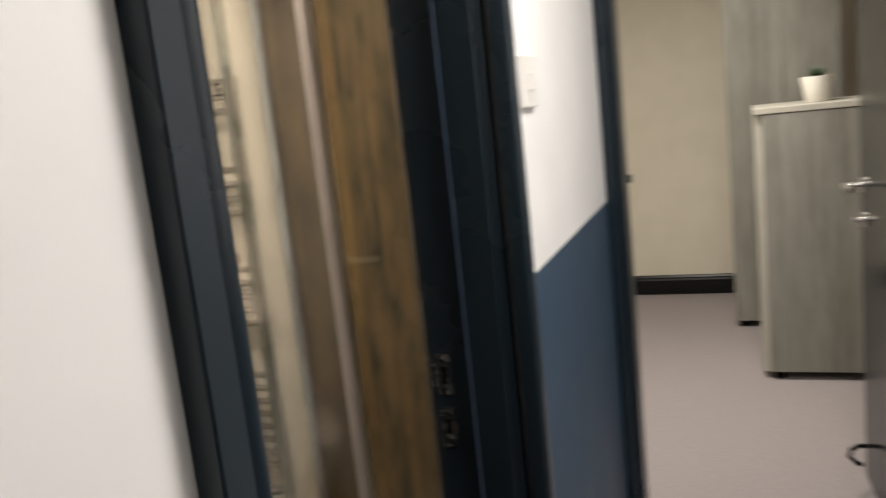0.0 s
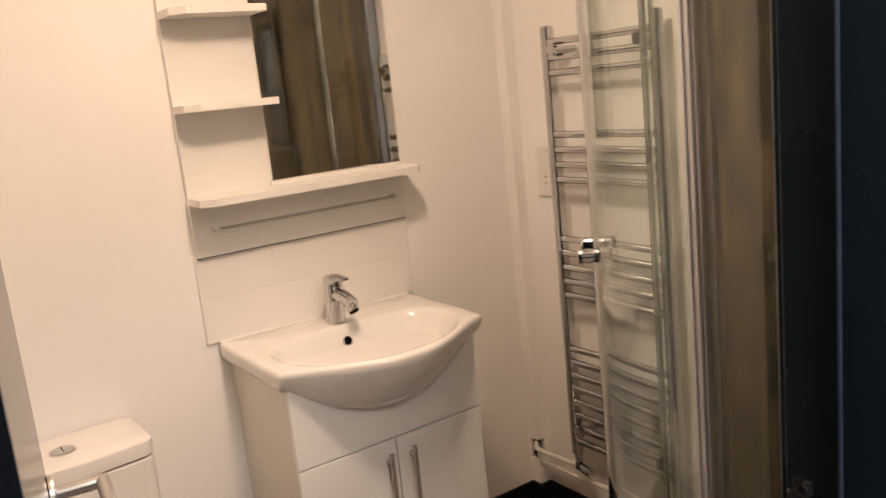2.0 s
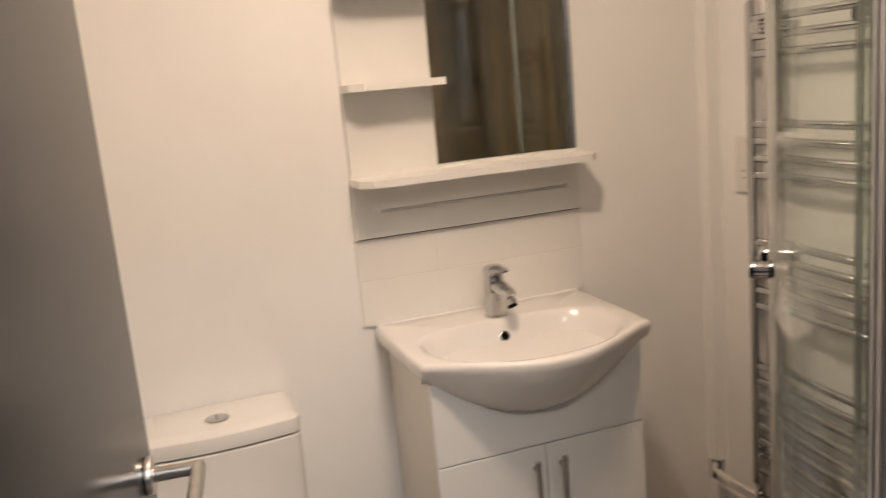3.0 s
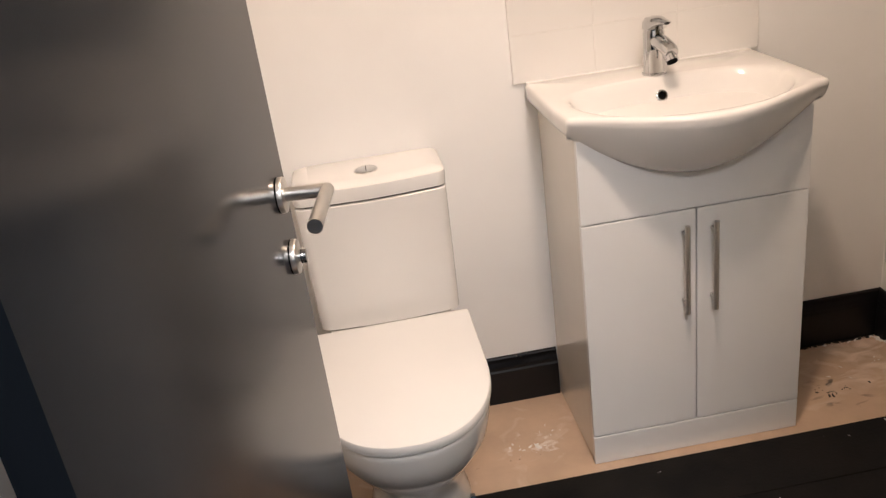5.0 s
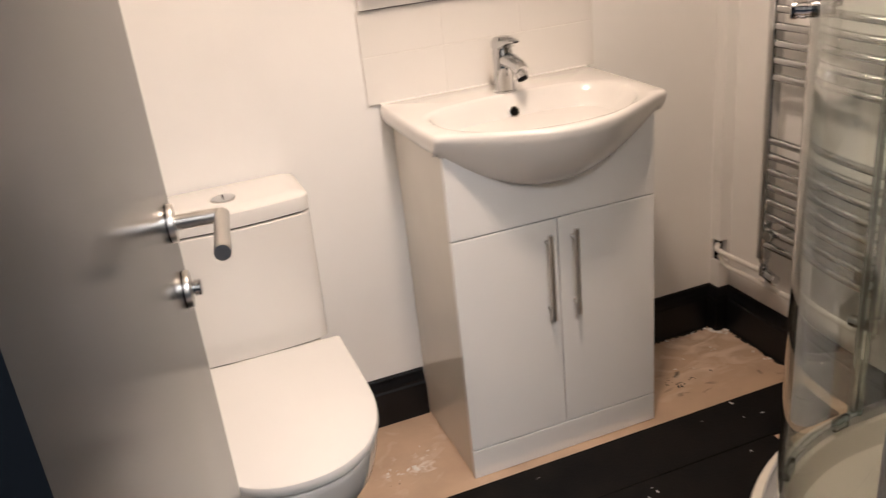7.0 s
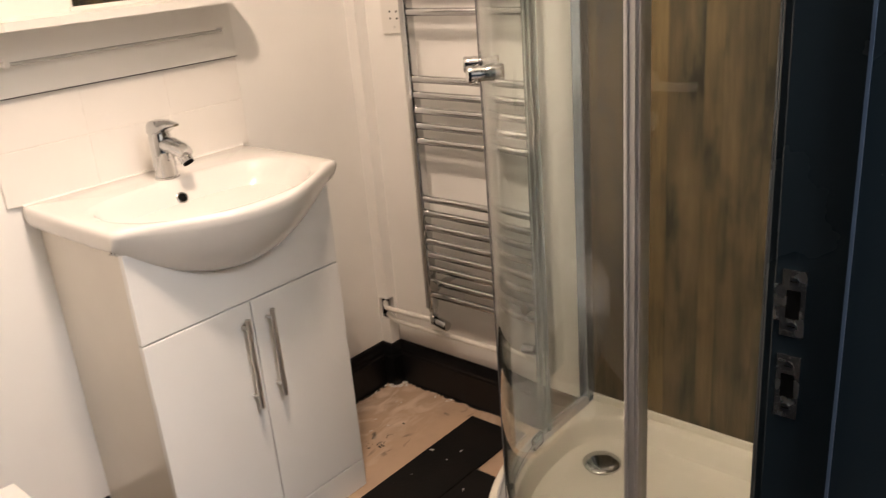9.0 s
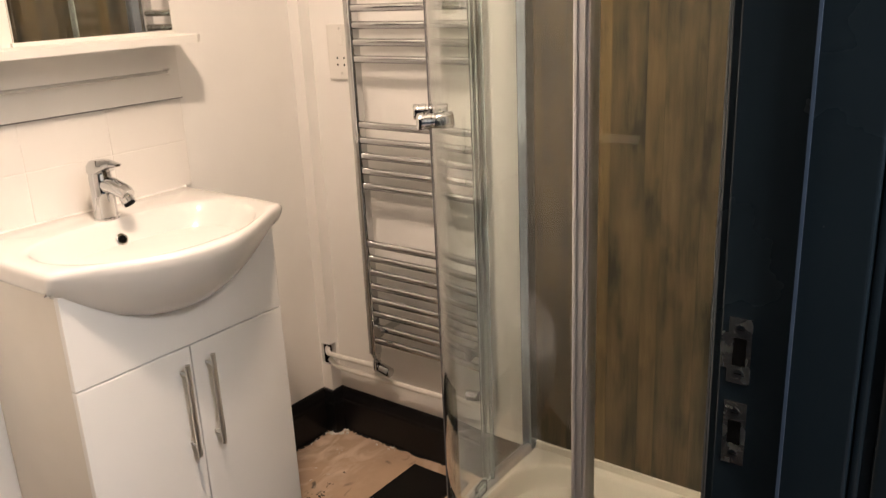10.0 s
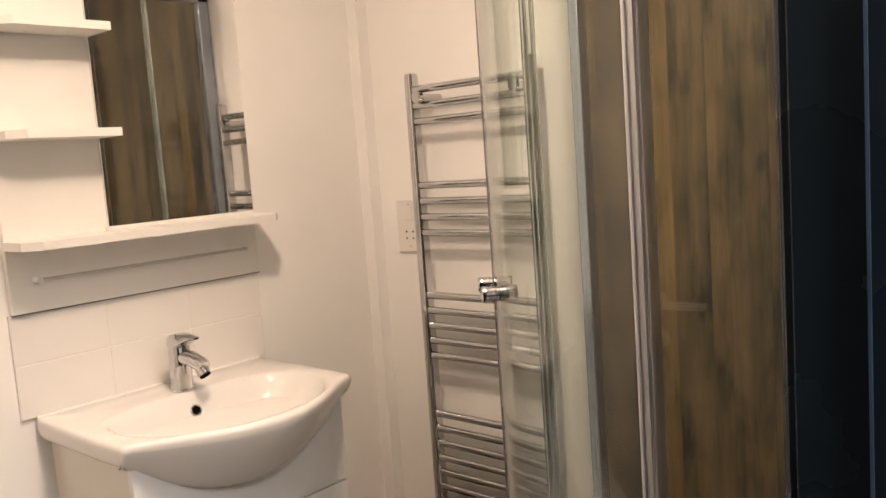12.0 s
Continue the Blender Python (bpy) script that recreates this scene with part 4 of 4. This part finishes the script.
upright(E - 0.024, CY + CR, 0.044, 0.032, M_PROFILE, encl, "wall_profile")
upright(CX + 0.002, CY + CR + 0.002, 0.012, 0.016, M_GLASSEDGE, encl, "seal", "clear upright seal")
for a, par in ((SEAM + 0.30, d1), (SEAM - 0.30, d2)):
    x, y = CX + (CR - 0.018) * math.cos(radians(a)), CY + (CR - 0.018) * math.sin(radians(a))
    part("magnetic_seal", box((x - 0.0032, y - 0.0032, GZ0), (x + 0.0032, y + 0.0032, GZ1)), M_RUBBER, par, "grey magnetic door seal")
x, y = CX + (CR - 0.018) * math.cos(radians(89)), CY + (CR - 0.018) * math.sin(radians(89))
part("edge_seal", box((x - 0.004, y - 0.007, GZ0), (x + 0.004, y + 0.004, GZ1)), M_GLASSEDGE, d2)
RAIL = [(-0.016, 0.0), (0.011, 0.0), (0.011, 0.018), (0.009, 0.022), (0.004, 0.022), (0.004, 0.014), (-0.004, 0.014), (-0.004, 0.024), (-0.012, 0.024), (-0.016, 0.020)]
path = [(x, y, TRAY + 0.001) for x, y in quad_outline(CR, 0, 0)]
part("bottom_rail", sweep(RAIL, path), M_ALU, encl, "curved silver bottom rail", True)
path = [(x, y, GZ1) for x, y in quad_outline(CR, 0, 0)]
part("top_rail", sweep([(-0.016, 0.0), (0.016, 0.0), (0.016, 0.04), (-0.016, 0.04)], path), M_ALU, encl, "curved silver top rail", True)
for a, par in ((SEAM + 9.0, d1), (174.0, d1), (SEAM - 9.0, d2), (96.0, d2)):
    part("door_guide", bevelled(sheet(arc_pts(a + 2.6, a - 2.6, CR - 0.020, 6), 0.015, TRAY + 0.014, TRAY + 0.046), 0.003), M_GLASSEDGE, par, "clear plastic guide block", True)
KZ = 1.196
KNOB = [(0.0, 0.0135), (0.006, 0.0135), (0.007, 0.0150), (0.014, 0.0150), (0.0145, 0.0135), (0.0185, 0.0135), (0.019, 0.0150), (0.028, 0.0150), (0.030, 0.0135), (0.030, 0.0)]
for a, par in ((SEAM + 7.0, d1), (SEAM - 6.0, d2)):
    for sgn in (1, -1):
        r = CR - 0.018 + sgn * 0.003
        m = Matrix.Translation((CX + r * math.cos(radians(a)), CY + r * math.sin(radians(a)), KZ)) @ Matrix.Rotation(radians(a) + (0 if sgn > 0 else math.pi), 4, "Z")
        part("door_knob", turned(KNOB, (0, 0, 0), m, 28), M_CHROME, par, "grooved chrome shower door knob", True)
for z in (0.32, 1.275, 1.90):
    part("screw", tube([(E - 0.018, CY + CR - 0.0125, z), (E - 0.018, CY + CR - 0.0155, z)], 0.005, 12), M_CHROME, encl)

# wall panels in the shower
setting("wall_panel_east", box((E - 0.010, SI + 0.011, TRAY + 0.0225), (E, CY + CR - 0.012, CEIL - 0.001)), M_PANEL, "brown streaked wood-look shower wall panel")
setting("wall_panel_south", box((CX - tray_r, SI, TRAY + 0.0225), (E - 0.0105, SI + 0.010, CEIL - 0.001)), M_PANEL, "brown streaked wood-look shower wall panel")

# ---- corridor ----
switch = thing("light_switch", (1.42, SO, 1.53), "white plastic light switch on the corridor wall", "light switch")
part("plate", box((1.392, SO - 0.010, 1.487), (1.478, SO, 1.573), 0.002), M_SOCKET, switch)
part("rocker", box((1.424, SO - 0.014, 1.515), (1.446, SO - 0.0095, 1.545), 0.002), M_SOCKET, switch)

oframe = thing("door_frame", (2.33, -0.18, 0), "dark navy painted frame of the office doorway", "door frame", kind="structure")
part("jamb", bevelled(box((2.236, OL, 0), (2.424, OL + 0.029, OH + 0.03)), 0.002), M_NAVY, oframe)
part("jamb", bevelled(box((2.236, OR - 0.029, 0), (2.424, OR, OH + 0.03)), 0.002), M_NAVY, oframe)
part("head", box((2.236, OR, OH), (2.424, OL, OH + 0.03)), M_NAVY, oframe)
part("stop", bevelled(box((2.26, OL - 0.012, 0), (2.36, OL, OH)), 0.002), M_NAVY, oframe)
part("stop", bevelled(box((2.26, OR, 0), (2.36, OR + 0.012, OH)), 0.002), M_NAVY, oframe)
part("architrave", box((2.218, OL + 0.004, 0), (2.2358, SO - 0.0005, OH + 0.06), 0.003), M_NAVY, oframe)
part("architrave", box((2.218, OR - 0.065, 0), (2.2358, OR - 0.004, OH + 0.06), 0.003), M_NAVY, oframe)
part("architrave", box((2.218, OR - 0.065, OH + 0.061), (2.2358, SO - 0.0005, OH + 0.12), 0.003), M_NAVY, oframe)
part("architrave", box((2.4245, OL + 0.004, 0), (2.442, OL + 0.066, OH + 0.06), 0.003), M_NAVY, oframe)
part("keep_lip", box((2.4425, OL - 0.012, 1.226), (2.4445, OL + 0.012, 1.250), 0.0008, 1), M_KEEP, oframe, "small steel lip of the keep")

# ---- office door, open ----
odoor = thing("door_2", (2.43, OR, 0.006), "grey satin office door standing open", "door", kind="structure")
OM = Matrix.Translation((2.430, OR + 0.012, 0.0)) @ Matrix.Rotation(radians(3.0), 4, "Z")
part("leaf", placed(box((0.004, 0.0, 0.006), (0.766, 0.044, 2.02), 0.0015, 1), OM), M_DOOR, odoor)
OZ = 1.085
part("lever_handle", placed(tube([(0.705, 0.05, OZ), (0.705, 0.106, OZ), (0.575, 0.106, OZ)], 0.0105, 16), OM), M_STEEL, odoor, "brushed steel lever handle", True)
part("rose", placed(tube([(0.705, 0.044, OZ), (0.705, 0.054, OZ)], 0.026, 24), OM), M_STEEL, odoor, "", True)
part("thumb_turn", placed(tube([(0.705, 0.044, OZ - 0.12), (0.705, 0.054, OZ - 0.12), (0.705, 0.0545, OZ - 0.12), (0.705, 0.078, OZ - 0.12)], [0.026, 0.026, 0.010, 0.010], 20), OM), M_STEEL, odoor, "", True)
part("door_stay", placed(tube([(0.69, 0.046, 0.15), (0.69, 0.078, 0.15), (0.672, 0.106, 0.142), (0.635, 0.118, 0.134), (0.57, 0.104, 0.138), (0.54, 0.098, 0.15)], 0.008, 10), OM), M_HOLE, odoor, "dark curved door stay", True)


# ---- office storage ----
def cabinet(name, x0, x1, y0, y1, z1, label, doors, end):
    c = thing(name, ((x0 + x1) / 2, (y0 + y1) / 2, 0), label, "cabinet")
    part("carcass", box((x0 + 0.018, y0, 0.035), (x1, y1, z1 - 0.028), 0.001, 1), M_GREYWOOD, c)
    part("top", box((x0 - 0.004, y0 - 0.004, z1 - 0.0275), (x1, y1 + end + 0.002, z1), 0.002), M_GREYTOP, c, "pale edged cabinet top")
    part("end_panel", box((x0 + 0.025, y1 + 0.0005, 0.035), (x1, y1 + end, z1 - 0.0285), 0.002), M_GREYTOP, c, "pale end panel")
    n = doors
    w = (y1 - y0) / n
    for k in range(n):
        part("cabinet_door", box((x0, y0 + k * w + 0.0015, 0.040), (x0 + 0.0175, y0 + (k + 1) * w - 0.0015, z1 - 0.030), 0.001, 1), M_GREYWOOD, c)
    for px in (x0 + 0.05, x1 - 0.05):
        for py in (y0 + 0.04, y1 - 0.04):
            part("foot", tube([(px, py, 0.0), (px, py, 0.036)], 0.022, 12), M_HOLE, c)
    return c


cabinet("storage_cabinet", 4.20, 4.66, -1.01, -0.195, 1.320, "grey weathered wood-look office storage cabinet", 2, 0.036)
cabinet("tall_cabinet", 5.10, 5.58, -0.628, -0.032, 2.05, "tall grey wood-look office cabinet against the back", 2, 0.004)
pot = thing("plant_pot", (4.40, -0.445, 1.32), "small succulent in a white tapered pot on the cabinet", "potted plant")
part("pot", turned([(0.0, 0.048), (0.004, 0.052), (0.118, 0.071), (0.120, 0.071), (0.120, 0.066), (0.105, 0.064), (0.105, 0.0)], (0, 0, 0), Matrix.Translation((4.40, -0.445, 1.32)) @ Matrix.Rotation(radians(-90), 4, "Y")), M_POT, pot, "", True)
part("soil", turned([(0.104, 0.0), (0.108, 0.062), (0.109, 0.062), (0.112, 0.0)], (0, 0, 0), Matrix.Translation((4.40, -0.445, 1.32)) @ Matrix.Rotation(radians(-90), 4, "Y"), 20), M_SOIL, pot)
rng = random.Random(4)
for k in range(16):
    a, tilt, ln = k * 2.4, 0.25 + 0.05 * k, 0.045 + rng.random() * 0.02
    rings = []
    for t, w in ((0, 0.006), (0.35, 0.012), (0.7, 0.010), (1.0, 0.002)):
        r, z = ln * t * math.sin(tilt), ln * t * math.cos(tilt)
        c = Vector((4.40 + r * math.cos(a), -0.445 + r * math.sin(a), 1.430 + z))
        s = Vector((-math.sin(a), math.cos(a), 0))
        o = Vector((math.cos(a) * math.cos(tilt), math.sin(a) * math.cos(tilt), -math.sin(tilt)))
        rings.append([c + s * w, c + o * w * 0.35, c - s * w, c - o * w * 0.35])
    part("leaf", loft(rings), M_LEAF, pot, "", True)


# ---- ceiling lights: unseen fittings added at the lamps ----
def downlight(x, y, r, label):
    c = thing("ceiling_light", (x, y, CEIL), label, "ceiling light")
    rings = [[(x + rr * math.cos(a), y + rr * math.sin(a), z) for a in (2 * math.pi * j / 40 for j in range(40))] for rr, z in ((r + 0.02, CEIL), (r + 0.02, CEIL - 0.012), (r, CEIL - 0.016), (r - 0.004, CEIL - 0.006), (r - 0.004, CEIL))]
    part("trim_ring", loft(rings, False, False), M_MELAMINE, c, "", True)


c = thing("ceiling_light", (LX, LY0, CEIL), "plain white batten lamp holder on the ceiling", "ceiling light")
part("base", turned([(0.0, 0.048), (0.010, 0.048), (0.018, 0.040), (0.020, 0.022), (0.050, 0.020), (0.052, 0.0)], (0, 0, 0), Matrix.Translation((LX, LY0, CEIL)) @ Matrix.Rotation(radians(90), 4, "Y")), M_MELAMINE, c, "", True)
downlight(1.10, -0.50, 0.27, "unseen round white ceiling fitting added at the corridor fill")
# panel added only to go with the office fill
c = thing("ceiling_light", (3.7, 0.25, CEIL), "unseen square white ceiling panel added at the office fill", "ceiling light")
part("frame", box((3.40, -0.05, CEIL - 0.02), (4.00, 0.55, CEIL), 0.003), M_MELAMINE, c)

# ---- ragged black paint on the bare floor along the skirting ----
def ragged(name, x_at, y_at, length, seed, wide, label):
    """A thin uneven strip of paint from a skirting's foot: x_at and y_at map (along, out) to the plan."""
    r_ = random.Random(seed)
    n = int(length / 0.004)
    w, out = wide * 0.4, []
    for k in range(n + 1):
        w = min(wide, max(0.0006, w + (r_.random() - 0.5) * wide * 0.7))
        out.append((length * k / n, w if r_.random() > 0.15 else 0.0006))
    near = [(x_at(a, -0.001), y_at(a, -0.001)) for a, _ in out]
    far = [(x_at(a, b), y_at(a, b)) for a, b in out]
    bm = bmesh.new()
    lo = [bm.verts.new((x, y, 0.0009)) for x, y in near]
    hi = [bm.verts.new((x, y, 0.0009)) for x, y in far]
    foot = [bm.verts.new((x, y, 0.0001)) for x, y in far]
    for k in range(n):
        bm.faces.new((lo[k], lo[k + 1], hi[k + 1], hi[k]))
        bm.faces.new((hi[k], hi[k + 1], foot[k + 1], foot[k]))
    solid(name, bm, M_BLACK, label, "paint smear", "stuff")


ragged("paint_smear", lambda a, b: 1.802 + a, lambda a, b: N - 0.019 - b, 0.437, 3, 0.014, "ragged black paint smeared along the skirting foot")
ragged("paint_smear", lambda a, b: E - 0.019 - b, lambda a, b: 1.30 + a, 0.67, 8, 0.010, "ragged black paint smeared along the skirting foot")

# ---- plaster crumbs on the bare floor by the corner ----
rng = random.Random(11)
bm = bmesh.new()
for k in range(84):
    if k % 2:
        x, y = E - 0.026 - rng.random() * 0.020, 1.70 + rng.random() * 0.27
    else:
        x, y = 2.05 + rng.random() * 0.19, N - 0.026 - rng.random() * 0.016
    if k < 60:
        u = rng.random()
        x, y = (2.243 - 0.012 * rng.random(), 1.973 + 0.03 * u) if k % 3 else (2.243 + 0.04 * u, 1.972 - 0.014 * rng.random())
    r = 0.0012 + rng.random() ** 2 * 0.0042
    m = Matrix.Translation((x, y, r * 0.45)) @ Matrix.Rotation(rng.random() * 6.3, 4, "Z") @ Matrix.Diagonal((1.7, 1.0, 0.6, 1))
    bmesh.ops.create_icosphere(bm, subdivisions=1, radius=r, matrix=m)
solid("plaster_crumbs", bm, M_GROUT, "small pale plaster crumbs along the skirting", "debris", "stuff")

# ---- flecks of dried plaster and paint on floor and boards ----
def flecks(name, spots, z, material, label):
    bm = bmesh.new()
    for cx, cy, spread, count, size in spots:
        for _ in range(count):
            x, y = rng.gauss(cx, spread), rng.gauss(cy, spread * 0.6)
            r, a0, k = size * (0.3 + rng.random()), rng.random() * 6.3, rng.randint(6, 9)
            ring = []
            for j in range(k):
                a = 2 * math.pi * j / k
                q = r * (0.55 + 0.6 * rng.random())
                u, w = 1.6 * q * math.cos(a), 0.7 * q * math.sin(a)
                ring.append((x + u * math.cos(a0) - w * math.sin(a0), y + u * math.sin(a0) + w * math.cos(a0)))
            add_loft(bm, [[(px, py, z) for px, py in ring], [(x + (px - x) * 0.8, y + (py - y) * 0.8, z + 0.0007) for px, py in ring]], False, True)
    solid(name, bm, material, label, "debris", "stuff")


flecks("plaster_flecks", [(1.065, 1.792, 0.018, 8, 0.0050), (1.128, 1.795, 0.012, 4, 0.010), (1.19, 1.84, 0.03, 5, 0.003), (2.10, 1.88, 0.05, 7, 0.0030)], 0.0001, M_GROUT, "pale dried plaster flecks on the bare floor")
flecks("plaster_flecks", [(2.020, 1.615, 0.004, 2, 0.005), (2.06, 1.53, 0.03, 2, 0.003)], 0.0091, M_GROUT, "white paint flecks on the black boards")
flecks("plaster_flecks", [(1.607, 1.405, 0.015, 4, 0.0035), (1.93, 1.42, 0.03, 2, 0.002)], 0.0101, M_GROUT, "white paint flecks on the black boards")
flecks("paint_drips", [(1.968, 1.768, 0.011, 6, 0.0060), (2.010, 1.790, 0.010, 5, 0.003), (2.080, 1.793, 0.004, 2, 0.004), (1.936, 1.795, 0.014, 5, 0.003), (1.06, 1.760, 0.03, 4, 0.002)], 0.0001, M_DRIP, "black paint drips on the bare floor")

# ---- wall tiles ----
for row, (z0, z1) in enumerate(((0.9405, 1.0597), (1.0613, 1.1722))):
    for col, (x0, x1) in enumerate(TILES):
        part("tile", box((x0, N - 0.0098, z0), (x1, N - 0.0055, z1), 0.0014, 2), M_TILE, splash)
